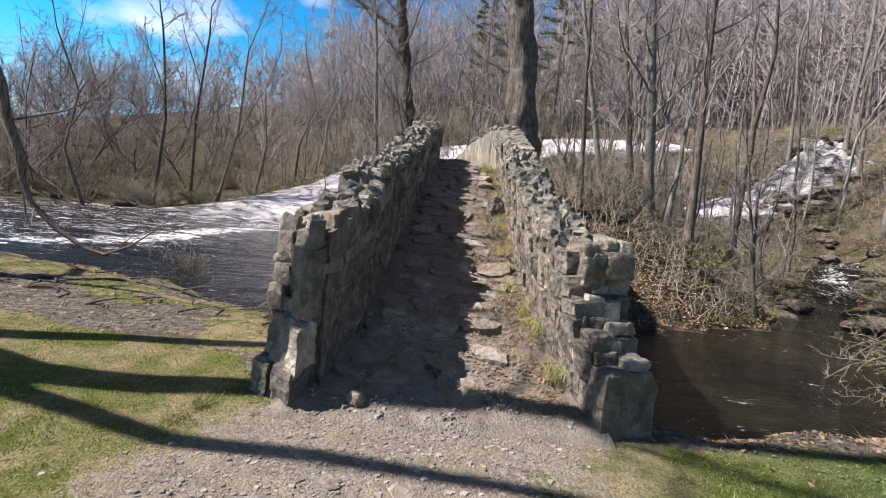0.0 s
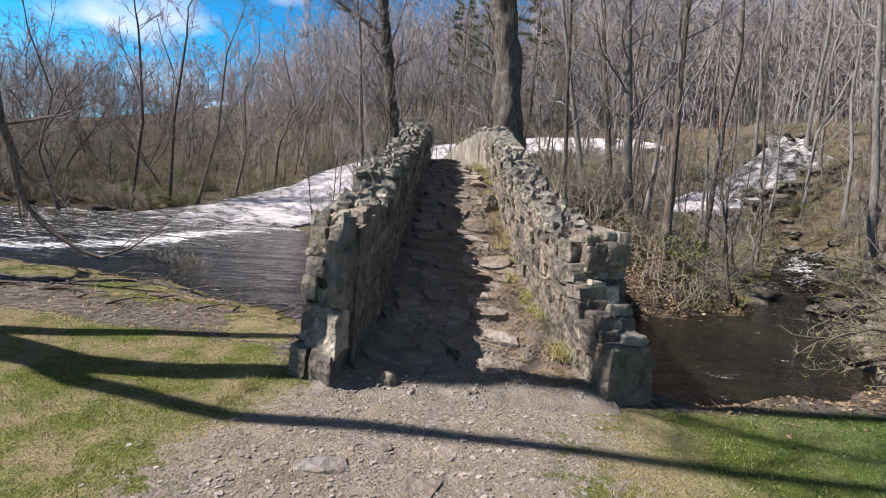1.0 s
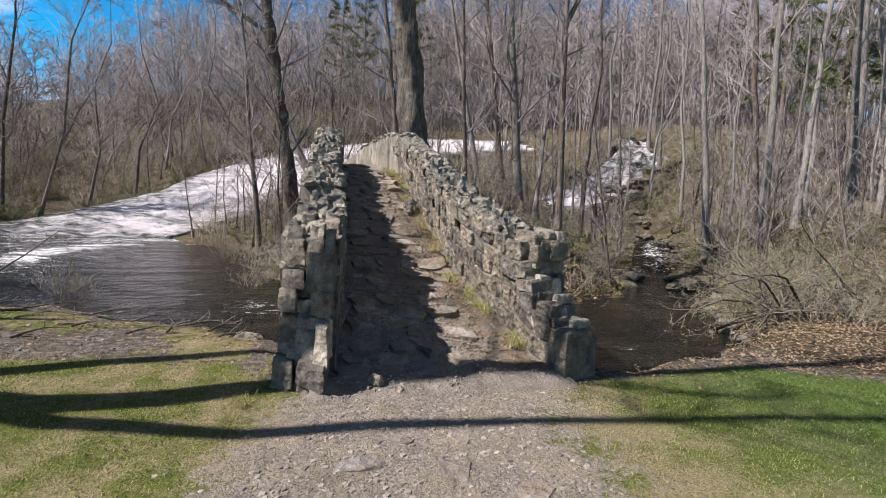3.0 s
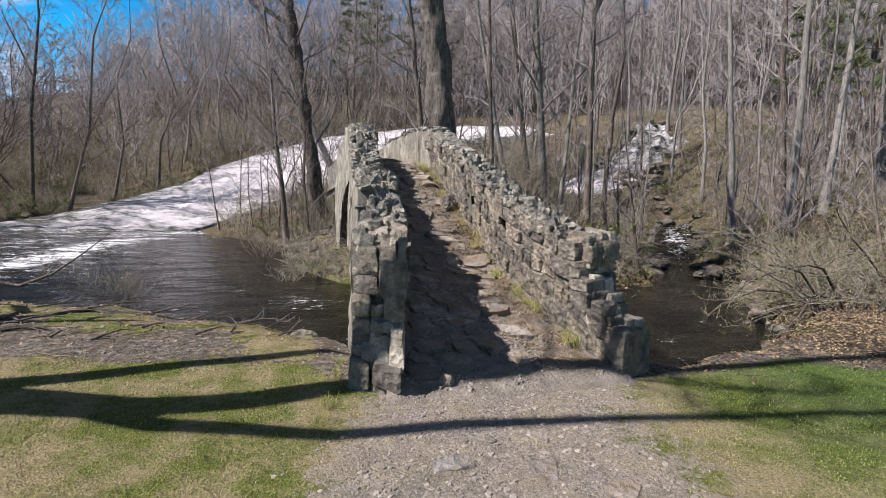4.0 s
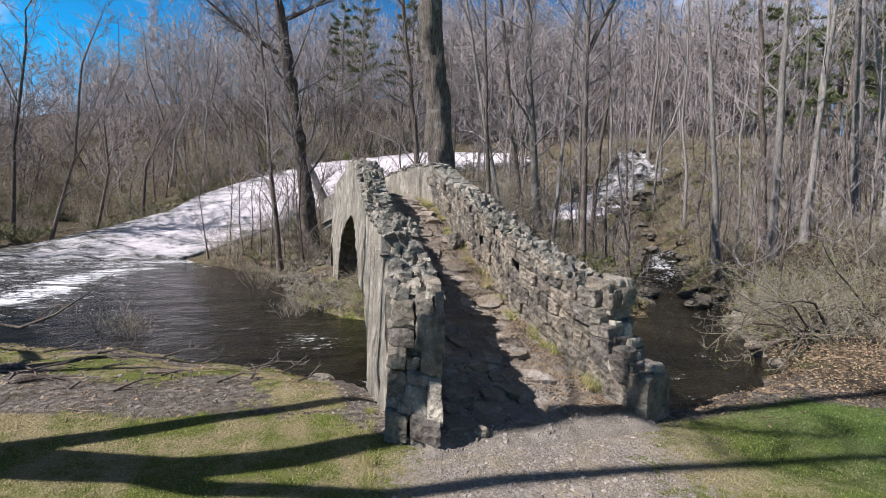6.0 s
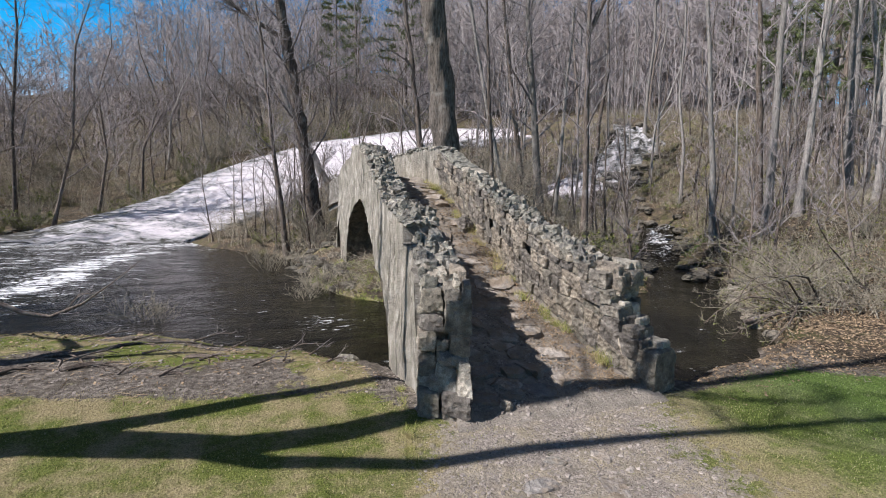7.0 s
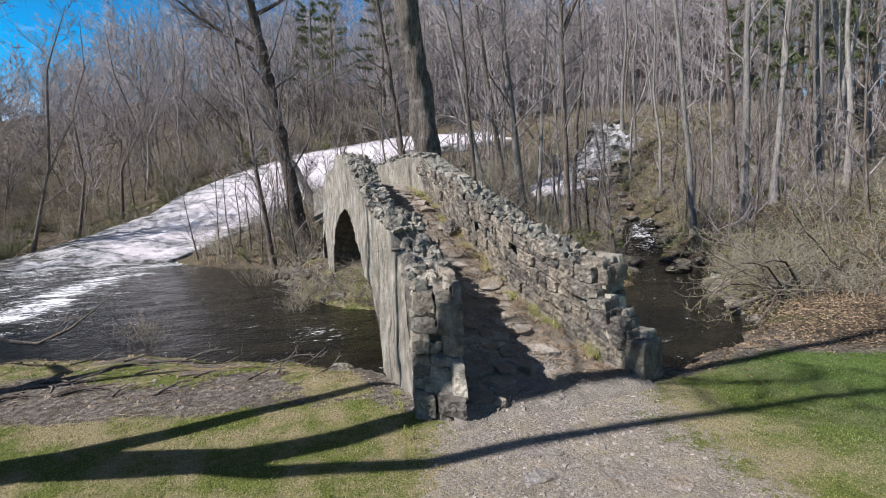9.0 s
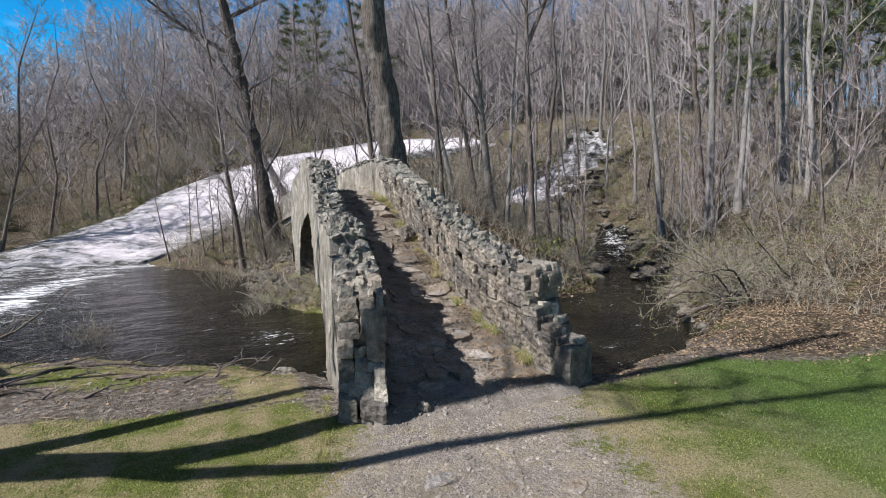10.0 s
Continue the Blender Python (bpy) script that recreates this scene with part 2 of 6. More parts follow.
M_GROUND, M_WATER, M_FOAM = ground_material(), water_material(), foam_material()
M_BARK = bark_material("grey_brown_bark", (0.034, 0.027, 0.022), (0.18, 0.145, 0.118))
M_BARK_BIG = bark_material("rough_trunk_bark", (0.03, 0.026, 0.022), (0.17, 0.145, 0.12), 0.1)
M_BARK_PALE = bark_material("pale_trunk_bark", (0.10, 0.09, 0.08), (0.29, 0.265, 0.235), 0.3)
M_TWIG = bark_material("bare_twigs", (0.12, 0.104, 0.103), (0.34, 0.30, 0.287), 0.45)
M_BRUSH = bark_material("dry_brush_stems", (0.105, 0.092, 0.068), (0.31, 0.275, 0.21), 0.35)
M_LEAF = plain_varied("dry_fallen_leaves", (0.13, 0.09, 0.055), (0.33, 0.245, 0.155), 0.85, 9, True)
M_GREEN = plain_varied("small_green_leaves", (0.07, 0.085, 0.018), (0.21, 0.22, 0.06), 0.7, 6, True)
M_NEEDLE = plain_varied("pine_needles", (0.055, 0.07, 0.03), (0.135, 0.15, 0.06), 0.8, 3, True)
M_GRASS = grass_material()
M_PEBBLE = plain_varied("path_chips", (0.13, 0.112, 0.095), (0.33, 0.287, 0.248), 0.95, 9, True)

# ---- mesh helpers ----
def lerp(pts, v):
    return np.interp(v, [p[0] for p in pts], [p[1] for p in pts])


def smooth(a, b, v):
    t = np.clip((v - a) / (b - a), 0, 1)
    return t * t * (3 - 2 * t)


def mesh_object(name, verts, faces, material, parent=None, shade=False):
    me = bpy.data.meshes.new(name)
    me.from_pydata([tuple(v) for v in verts], [], faces)
    me.materials.append(material)
    if shade:
        me.polygons.foreach_set("use_smooth", [True] * len(me.polygons))
    me.update()
    ob = new(name, me)
    if parent:
        ob.parent = parent
    return ob


def part(name, bm, material, parent, label=""):
    me = bpy.data.meshes.new(name)
    bm.to_mesh(me)
    bm.free()
    me.materials.append(material)
    ob = new(name, me)
    ob.parent = parent
    return tagged(ob, label)


def grid_faces(nu, nv, keep=None):
    out = []
    for i in range(nu - 1):
        for j in range(nv - 1):
            if keep is None or keep(i, j):
                out.append((i * nv + j, (i + 1) * nv + j, (i + 1) * nv + j + 1, i * nv + j + 1))
    return out


def colour_layer(ob, name, values):
    layer = ob.data.color_attributes.new(name, "FLOAT_COLOR", "POINT")
    layer.data.foreach_set("color", np.asarray(values, float).ravel())


class Tubes:
    """Gathers tapered tubes into one mesh."""

    def __init__(self):
        self.v, self.f = [], []

    def tube(self, pts, radii, k):
        base = len(self.v)
        n = len(pts)
        for i, (p, r) in enumerate(zip(pts, radii)):
            d = pts[min(i + 1, n - 1)] - pts[max(i - 1, 0)]
            a = d.cross(Vector((0.31, 0.95, 0.05)))
            if a.length < 1e-6:
                a = Vector((1, 0, 0))
            a.normalize()
            b = d.cross(a)
            if b.length > 1e-9:
                b.normalize()
            for j in range(k):
                w = 2 * math.pi * j / k
                self.v.append(p + (a * math.cos(w) + b * math.sin(w)) * r)
        for i in range(n - 1):
            for j in range(k):
                q = base + i * k
                self.f.append((q + j, q + (j + 1) % k, q + k + (j + 1) % k, q + k + j))
        return self

    def spike(self, p, q, r):
        """A thin three-sided twig that ends in a point."""
        base = len(self.v)
        d = q - p
        a = d.cross(Vector((0.31, 0.95, 0.05)))
        a.normalize()
        b = d.cross(a)
        b.normalize()
        for j in range(3):
            w = 2.094 * j
            self.v.append(p + (a * math.cos(w) + b * math.sin(w)) * r)
        self.v.append(q)
        self.f += [(base, base + 1, base + 3), (base + 1, base + 2, base + 3), (base + 2, base, base + 3)]

    def mesh(self, name, material, smooth_shade=True):
        me = bpy.data.meshes.new(name)
        me.from_pydata([tuple(v) for v in self.v], [], self.f)
        me.materials.append(material)
        if smooth_shade:
            me.polygons.foreach_set("use_smooth", [True] * len(me.polygons))
        me.update()
        return me


def rough_block(name, seed, rnd_amount=0.16, material=None):
    """A weathered stone about 1 x 1 x 1: a cube cut once, its corners knocked off and its faces uneven."""
    rnd = random.Random(seed)
    bm = bmesh.new()
    bmesh.ops.create_cube(bm, size=1.0)
    bmesh.ops.subdivide_edges(bm, edges=bm.edges[:], cuts=1, use_grid_fill=True)
    for v in bm.verts:
        far = sum(abs(c) > 0.4 for c in v.co)
        pull = {3: 0.86 + rnd.uniform(-0.12, 0.08), 2: 0.96 + rnd.uniform(-0.06, 0.05), 1: 1.0, 0: 1.0}[far]
        v.co *= pull
        v.co += Vector([rnd.uniform(-1, 1) * rnd_amount * (0.55 if far > 1 else 0.35) for _ in range(3)])
    for f in bm.faces:
        f.smooth = True
    for e in bm.edges:
        e.smooth = e.calc_face_angle(3.0) < 0.55
    me = bpy.data.meshes.new(name)
    bm.to_mesh(me)
    bm.free()
    me.materials.append(material)
    return me


COPINGS = [rough_block("coping", 300 + i, 0.34, M_COPING) for i in range(14)]
FLAGS = [rough_block("flagstone", 500 + i, 0.20, M_FLAG) for i in range(12)]


def piece(name, me, parent, loc, rot, scale):
    ob = new(name, me)
    ob.parent = parent
    ob.matrix_basis = Matrix.LocRotScale(loc, rot, scale)
    return ob

# ---- plan ----
WATER = -0.30
SHORE = [(-40, 13), (-14, 11.5), (-7.6, 10.0), (-4.9, 9.1), (-3.4, 8.1), (-2.4, 7.4), (-1.3, 6.7), (0.0, 6.2), (1.5, 5.2), (2.6, 4.95), (3.8, 5.2), (5.0, 5.5), (6.2, 6.2), (7.5, 7.6), (8.8, 9.2), (11.3, 11.6), (13, 13.6), (15.5, 16.8), (18, 19.5), (60, 22)]
DECK = [(2.0, -0.05), (3.5, 0.03), (4.5, 0.16), (5.5, 0.43), (6.5, 0.70), (7.5, 1.10), (8.9, 1.58), (10, 2.05), (11, 2.45), (12.3, 2.80), (13.5, 2.72), (15, 2.3), (17, 1.8), (19, 1.5)]
LEFT_IN = [(3.6, -1.20), (4.1, -1.07), (5.1, -0.87), (6.5, -0.80), (8.0, -0.72), (9.5, -0.60), (11, -0.42), (12.5, -0.36), (14, -0.46), (15.5, -0.75), (17, -1.2)]
LEFT_OUT = [(3.6, -1.72), (4.1, -1.60), (5.2, -1.42), (6.8, -1.32), (9.0, -1.18), (11, -1.00), (12.5, -0.90), (14, -0.92), (15.5, -1.0), (17, -0.95)]
RIGHT_IN = [(3.88, 1.28), (4.3, 1.19), (5.0, 1.11), (6.8, 0.98), (8.1, 0.98), (10.0, 1.03), (11.4, 0.92), (13, 0.66), (14.5, 0.34), (16, -0.15), (17, -0.5)]
RIGHT_OUT = [(3.88, 1.76), (4.3, 1.64), (5.0, 1.52), (6.8, 1.42), (9, 1.45), (10.5, 1.48), (12, 1.36), (13.5, 1.10), (15, 0.70), (17, 0.0)]
LEFT_TOP = [(3.60, 0.30), (3.93, 0.34), (3.98, 0.44), (4.30, 0.74), (4.33, 1.30), (4.6, 1.42), (5.1, 1.58), (5.9, 1.76), (5.93, 1.98), (7.4, 2.2), (9.0, 2.62), (9.8, 2.92), (11, 3.30), (12.3, 3.55), (13.5, 3.58), (15, 3.25), (17, 2.7)]
RIGHT_TOP = [(3.88, 0.40), (4.15, 0.46), (4.25, 0.62), (4.45, 0.70), (4.55, 0.98), (4.75, 1.06), (4.85, 1.40), (5.2, 1.52), (6.8, 2.0), (7.5, 2.28), (9, 2.72), (10.0, 3.0), (10.4, 3.1), (11.2, 3.55), (12.3, 3.62), (14, 3.5), (15.5, 3.1), (17, 2.6)]
ARCH = [(6.7, -0.9), (6.9, -0.1), (7.3, 0.42), (8.0, 0.85), (9.0, 1.28), (10.5, 1.85), (11.6, 2.14), (12.4, 2.20), (13.3, 1.98), (14.0, 1.50), (14.4, 0.9), (14.6, -0.9), (15.3, -0.9), (15.5, 1.1), (16.0, 1.6), (16.6, 1.1), (16.8, -0.9)]


LEAN = 0.13      # the sunny parapet leans in over the roadway


def lean_of(side, y, z):
    return LEAN * (0.55 - (z - float(lerp(DECK, y)))) if side > 0 and y < 11 else 0.0


def soffit(y):
    return -0.9 if y < 6.7 or y > 16.8 else float(lerp(ARCH, y))


# lie of the land beyond the near bank: x, y, height
LAND = np.array([
    (-4, 12, -1.0), (-9, 16, -1.0), (-3, 16, -0.9), (-15, 19, -1.0), (-6, 22, -0.9), (0, 9, -1.0), (4, 8, -1.0), (7, 9.5, -0.9),
    (-1.3, 17, 0.3), (-2.6, 19.8, -0.3), (-0.8, 21, 0.9), (0.5, 15, 1.0), (3.2, 10.2, 0.1), (5.6, 11.7, 1.0), (2.2, 13, 1.6), (6, 15, 1.9), (3, 19, 2.7),
    (10.6, 13.0, -0.8), (13.2, 16.4, -0.4), (15.2, 19.2, 0.1), (9.3, 20, 2.0), (12.5, 23, 1.6), (14, 27, 2.3), (19, 27.5, 4.6), (22, 29.5, 7.2), (15.4, 14.0, 2.0), (12, 6, 0.9), (20, 12, 2.6), (28, 16, 5),
    (-6, 29, 0.3), (0, 32, 3.0), (9, 39, 7.2), (-5, 37, 4.8), (-13, 35, 1.3), (-20, 26, -0.4), (-28, 36, 2.8), (-4.3, 23.6, 0.3), (-4.6, 27.6, 0.5), (-7.2, 25.8, -0.4), (-14, 29.2, 0.15)])
FAR_LAND = np.array([(-12, 48, 6.5), (10, 52, 11.5), (30, 40, 11), (45, 15, 8), (-50, 45, 4.5), (-50, 15, 1.2), (0, 90, 23), (70, 80, 22), (-80, 90, 8), (80, 0, 7), (-90, 0, 1)])
ALL_LAND = np.vstack([LAND, FAR_LAND])


def plate(r):
    return np.where(r > 1e-6, r * r * np.log(np.maximum(r, 1e-6)), 0.0)


def fit_plate():
    p = ALL_LAND[:, :2] / 10
    n = len(p)
    k = plate(np.linalg.norm(p[:, None] - p[None], axis=2)) + 0.004 * np.eye(n)
    one = np.c_[np.ones(n), p]
    a = np.block([[k, one], [one.T, np.zeros((3, 3))]])
    return np.linalg.solve(a, np.r_[ALL_LAND[:, 2], np.zeros(3)])


PLATE = fit_plate()


def land(x, y):
    x, y = np.asarray(x, float), np.asarray(y, float)
    p = ALL_LAND[:, :2] / 10
    r = np.hypot(x[..., None] / 10 - p[:, 0], y[..., None] / 10 - p[:, 1])
    h = plate(r) @ PLATE[: len(p)] + PLATE[len(p)] + PLATE[len(p) + 1] * x / 10 + PLATE[len(p) + 2] * y / 10
    return np.clip(h, -1.2, 34)


def ground_height(x, y):
    x, y = np.asarray(x, float), np.asarray(y, float)
    s = lerp(SHORE, x) - y + 0.10 * np.sin(x * 3.3 + 0.6 * y) + 0.07 * np.sin(x * 7.1 + 1.0)
    wide = np.where(x < 0, 2.3, 0.85)
    shift = 0.55 * smooth(-1.0, -1.8, x)
    bank = WATER - 0.03 + 0.33 * smooth(0, 1, (s + shift) / wide)
    far = land(x, y)
    rise = smooth(6, 10, x)
    near = bank * (1 - rise) + rise * np.maximum(far, bank)
    t = smooth(-0.7, 0.0, s)
    h = near * t + (1 - t) * far
    rough = 0.05 * np.sin(x * 2.1 + 1.3 * np.sin(y * 1.7)) * np.sin(y * 1.9 + 0.8) + 0.03 * np.sin(x * 5.3 + y * 3.1)
    h = h + rough * smooth(0.3, -1.5, s) * 2.0 + 0.012 * np.sin(x * 3.1 + y) * np.sin(y * 4.0)
    return h


def ground_at(x, y):
    return float(ground_height(np.array([x]), np.array([y]))[0])

# ---- ground and water ----
def steps(*runs):
    out = []
    for a, b, d in runs:
        out += list(np.arange(a, b, d))
    return np.array(out + [runs[-1][1]])


def build_ground():
    xs = steps((-160, -40, 12), (-40, -9, 1.0), (-9, 12, 0.15), (12, 36, 1.0), (36, 160, 12))
    ys = steps((-70, -6, 6), (-6, 0, 0.5), (0, 13, 0.15), (13, 50, 0.6), (50, 170, 12))
    gx, gy = np.meshgrid(xs, ys, indexing="ij")
    gz = ground_height(gx, gy)
    verts = np.c_[gx.ravel(), gy.ravel(), gz.ravel()]
    ob = mesh_object("ground", verts, grid_faces(len(xs), len(ys)), M_GROUND, shade=True)
    s = lerp(SHORE, gx) - gy
    # gravel path that widens towards the lawn, from the bridge's mouth
    left = lerp([(-4, -2.6), (0, -2.1), (2, -1.9), (3, -1.75), (3.9, -1.3), (20, -1.2)], gy)
    right = lerp([(-4, 0.2), (0, 0.2), (2, 0.40), (3, 0.62), (3.9, 1.1), (5, 1.4), (20, 1.2)], gy)
    gravel = smooth(-0.7, 0.5, gx - left) * smooth(1.3, -0.7, gx - right) * smooth(6.0, 5.0, gy)
    lawn_far = lerp([(-40, 9), (-9, 7.2), (-6, 6.0), (-4.2, 5.5), (-3, 5.25), (-1.9, 5.0), (-1.6, 4.4), (1.6, 4.0), (2.2, 4.0), (4, 4.2), (4.6, 3.8), (5.6, 3.3), (7, 3.3), (12, 2.0), (40, 0)], gx)
    patch = np.sin(gx * 1.7 + 1.1 * np.sin(gy * 2.3)) * np.sin(gy * 2.1 + 0.7 * gx)
    moss = 1.4 * smooth(-0.8, -0.1, patch) * smooth(2.6, 1.5, s) * smooth(-0.1, 0.08, s) * smooth(-1.6, -2.2, gx)
    island = smooth(-3.6, -2.6, gx) * smooth(2.4, 1.0, gx) * smooth(9.0, 10.0, gy) * smooth(21, 18, gy)
    brook = smooth(7, 9, gx) * smooth(19, 16, gx) * smooth(12, 14, gy) * smooth(25, 21, gy)
    moss = np.maximum(moss, np.maximum(0.62 * island * smooth(-0.1, 0.5, patch), 0.8 * brook * smooth(0.2, 0.6, patch)))
    lawn = np.maximum(smooth(-0.2, 0.25, lawn_far - gy), moss)
    litter = smooth(0.0, 1.0, -s) + smooth(4.5, 6.0, gx) * smooth(0, -0.3, lawn_far - gy)
    zone = np.stack([gravel, lawn, np.clip(litter, 0, 1), np.ones_like(gx)], -1)
    colour_layer(ob, "zone", zone)
    return tagged(ob, "park ground with short lawn, gravel path, bare bank and leafy woodland floor", "ground", kind="structure")


ground = build_ground()


def build_pool():
    xs, ys = steps((-60, -20, 4), (-20, 13, 0.35)), steps((3.5, 34, 0.35))
    gx, gy = np.meshgrid(xs, ys, indexing="ij")
    gz = WATER + 0.012 * np.sin(gx * 2.2 + 2 * np.sin(gy * 1.1)) * np.sin(gy * 3.0 + gx)
    ob = mesh_object("pool_water", np.c_[gx.ravel(), gy.ravel(), gz.ravel()], grid_faces(len(xs), len(ys)), M_WATER, shade=True)
    # white water fanning out from the chute's foot, and a tongue of foam that drifts across the pool
    foot = smooth(9.0, 1.0, np.abs(gy - 27.0 + 0.22 * (gx + 9))) * smooth(-3.0, -8.0, gx)
    mid = lerp([(8, -15), (11.5, -11.0), (13.7, -9.5), (15.5, -8.9), (18.5, -9.1), (21, -8.6), (22.5, -7.5), (24, -6)], gy)
    tongue = smooth(1.5, 0.1, np.abs(gx - mid)) * smooth(23.5, 21.5, gy) * 0.64
    spread = 0.31 * smooth(-4.5, -9.0, gx) * smooth(10.5, 13.0, gy)
    tongue = np.maximum(tongue, spread)
    under = smooth(1.0, 0.0, np.hypot((gx + 2.0) * 0.8, gy - 9.3)) * 0.38
    foam = np.clip(np.maximum(np.maximum(foot * 0.5, tongue), under), 0, 1)
    colour_layer(ob, "foam", np.stack([foam, foam, foam, np.ones_like(foam)], -1))
    return tagged(ob, "dark brown pool with drifting white foam below the falls", "water", kind="structure")


build_pool()


def strip(name, one, two, nu, nv, seed, rough, strength, label, material=None, run=((0, 1.0), (0.7, 1.0), (1, 0.6)), freq=0.9):
    """A tumbling sheet of water between two banks, each a short list of points."""
    def along(points, t):
        p = np.array(points, float)
        d = np.r_[0, np.cumsum(np.linalg.norm(np.diff(p, axis=0), axis=1))]
        d /= d[-1]
        return np.stack([np.interp(t, d, p[:, k]) for k in range(3)], -1)
    t = np.linspace(0, 1, nu)
    a, b = along(one, t), along(two, t)
    w = np.linspace(0, 1, nv)[None, :, None]
    grid = a[:, None] * (1 - w) + b[:, None] * w
    grid = np.concatenate([grid[:, :1] - (0, 0, 1.0), grid, grid[:, -1:] - (0, 0, 1.0)], 1)
    nv += 2
    noise.seed_set(seed)
    wob = np.array([[noise.fractal(Vector(p) * freq, 0.9, 2.1, 4) for p in row] for row in grid])
    wob *= np.sin(np.pi * np.linspace(0, 1, nv))[None, :] ** 0.8
    grid[..., 2] += wob * rough
    grid[..., 1] += np.roll(wob, 3, 1) * rough * 0.5
    ob = mesh_object(name, grid.reshape(-1, 3), grid_faces(nu, nv), material or M_FOAM, shade=True)
    edge = np.clip(np.sin(np.pi * np.linspace(0, 1, nv)), 0, 1)[None, :] ** (1.6 if material else 0.4) * np.ones((nu, 1))
    foam = np.clip(edge * strength * np.interp(np.linspace(0, 1, nu), [q[0] for q in run], [q[1] for q in run])[:, None], 0, 1)
    colour_layer(ob, "foam", np.stack([foam, foam, foam, np.ones_like(foam)], -1))
    return tagged(ob, label, "waterfall", kind="structure")


strip("chute_water", [(22, 38, 8.6), (9, 40, 7.9), (-0.3, 36.5, 5.9), (-4.6, 35, 4.35), (-7.6, 33, 3.0), (-8.7, 31.5, 2.05), (-11.4, 29.4, 1.0), (-13.6, 28.2, 0.3), (-16.0, 26.6, -0.25)],
      [(20, 35, 7.6), (8, 36, 6.2), (1.5, 31, 3.3), (-3.0, 28.6, 1.4), (-6.0, 27.2, 0.15), (-7.6, 25.8, -0.36), (-9.5, 25.0, -0.46), (-11.5, 24.6, -0.50), (-14, 24.2, -0.50)],
      160, 40, 4, 0.20, 0.88, "broad chute of white water sliding down to the pool", None, ((0, 1.0), (0.6, 0.97), (0.8, 0.75), (0.92, 0.4), (1, 0.2)))
strip("falls_water", [(21.5, 31.0, 8.0), (19.6, 27.6, 6.9), (17.7, 27.2, 5.3), (16.0, 27.0, 4.0), (13.0, 26.8, 2.9), (10.5, 26.6, 1.2)],
      [(24.8, 29.4, 7.6), (23.2, 26.6, 6.0), (20.8, 25.8, 4.0), (16.6, 25.8, 2.8), (13.0, 25.6, 2.3), (10.5, 25.2, 0.9)], 110, 30, 9, 0.30, 0.30, "white cascade tumbling over dark ledges between trees", None, ((0, 1), (0.4, 1.1), (0.55, 1.0), (0.66, 3.2), (0.92, 3.0), (1, 1.2)), 1.9)
strip("riffle_water", [(17.0, 21.8, 1.2), (14.4, 19.3, 0.45), (12.4, 16.8, -0.05), (10.6, 14.8, -0.26), (9.2, 13.4, -0.55)],
      [(18.2, 20.6, 1.2), (15.8, 18.2, 0.45), (14.0, 15.6, -0.05), (12.2, 13.3, -0.26), (10.6, 11.6, -0.55)], 90, 26, 12, 0.14, 0.62, "shallow side stream breaking white over stones", M_WATER, ((0, 0.5), (0.22, 0.7), (0.38, 0.95), (0.5, 0.5), (0.7, 0.25), (1, 0.12)), 1.8)

# ---- the bridge ----
def wall_core(name, inner, outer, top, side, label, start=3.74, skew=0.0):
    """Core of a parapet wall with the spandrel below it, its outer coat ridged, its end closed."""
    ys = np.r_[np.arange(start, 6.0, 0.07), np.arange(6.0, 17.0, 0.10)]
    n_out, n_in = 22, 15
    verts, faces = [], []
    for y in ys:
        zt, zb, zd = float(lerp(top, y)) - 0.04, soffit(y), float(lerp(DECK, y)) - 0.15
        xo, xi = float(lerp(outer, y)), float(lerp(inner, y))
        zd = min(zd, zt - 0.2)
        for k in range(n_out):
            z = zb + (zt - zb) * k / (n_out - 1)
            w = noise.fractal(Vector((y * 1.6, z * 0.9, side * 7.3)), 0.9, 2.1, 5) * 0.06
            w += noise.noise(Vector((y * 4.5, z * 0.35, 2.0))) * 0.035 + noise.noise(Vector((y * 9, z * 5, 4.0))) * 0.022
            verts.append((xo + side * (w - 0.03), y + 0.02 * w, z))
        for k in range(n_in):
            z = zt + (zd - zt) * k / (n_in - 1)
            verts.append((xi + lean_of(side, y, z) + side * (0.018 + 0.02 * noise.noise(Vector((y * 6, z * 6, 0)))), y - skew * max(0.0, 1 - (y - start) / 0.8), z))
    m = n_out + n_in
    holes = [(6.65, 1.52), (8.12, 1.82)] if side > 0 else []

    def solid(i, j):
        if j < n_out:
            return True
        a, b = verts[i * m + j], verts[(i + 1) * m + j + 1]
        return not any(abs((a[1] + b[1]) / 2 - y) < 0.11 and abs((a[2] + b[2]) / 2 - z) < 0.13 for y, z in holes)

    faces += grid_faces(len(ys), m, solid)
    for y, z in holes:
        x = float(lerp(inner, y)) + lean_of(side, y, z) + side * 0.05
        k = len(verts)
        for dx in (0.0, 0.3 * side):
            verts += [(x + dx, y - 0.13, z - 0.15), (x + dx, y + 0.13, z - 0.15), (x + dx, y + 0.13, z + 0.15), (x + dx, y - 0.13, z + 0.15)]
        faces += [(k + q, k + (q + 1) % 4, k + 4 + (q + 1) % 4, k + 4 + q) for q in range(4)] + [(k + 4, k + 5, k + 6, k + 7)]
    if side > 0:
        faces = [f[::-1] for f in faces]
    faces.append(tuple(range(m)) if side < 0 else tuple(range(m))[::-1])
    ob = mesh_object(name, verts, faces, M_COAT)
    ob.data.materials.append(M_MORTAR)
    for p in ob.data.polygons:
        ids = [v for v in p.vertices]
        coated = side > 0 and p.center.y > 11.15     # the far end keeps its lime coat on the inside too
        if max(ids) >= len(ys) * m or len(ids) > 4 or min(v % m for v in ids) >= n_out - 1 and not coated:
            p.material_index = 1
    return tagged(ob, label, "parapet wall", kind="structure")


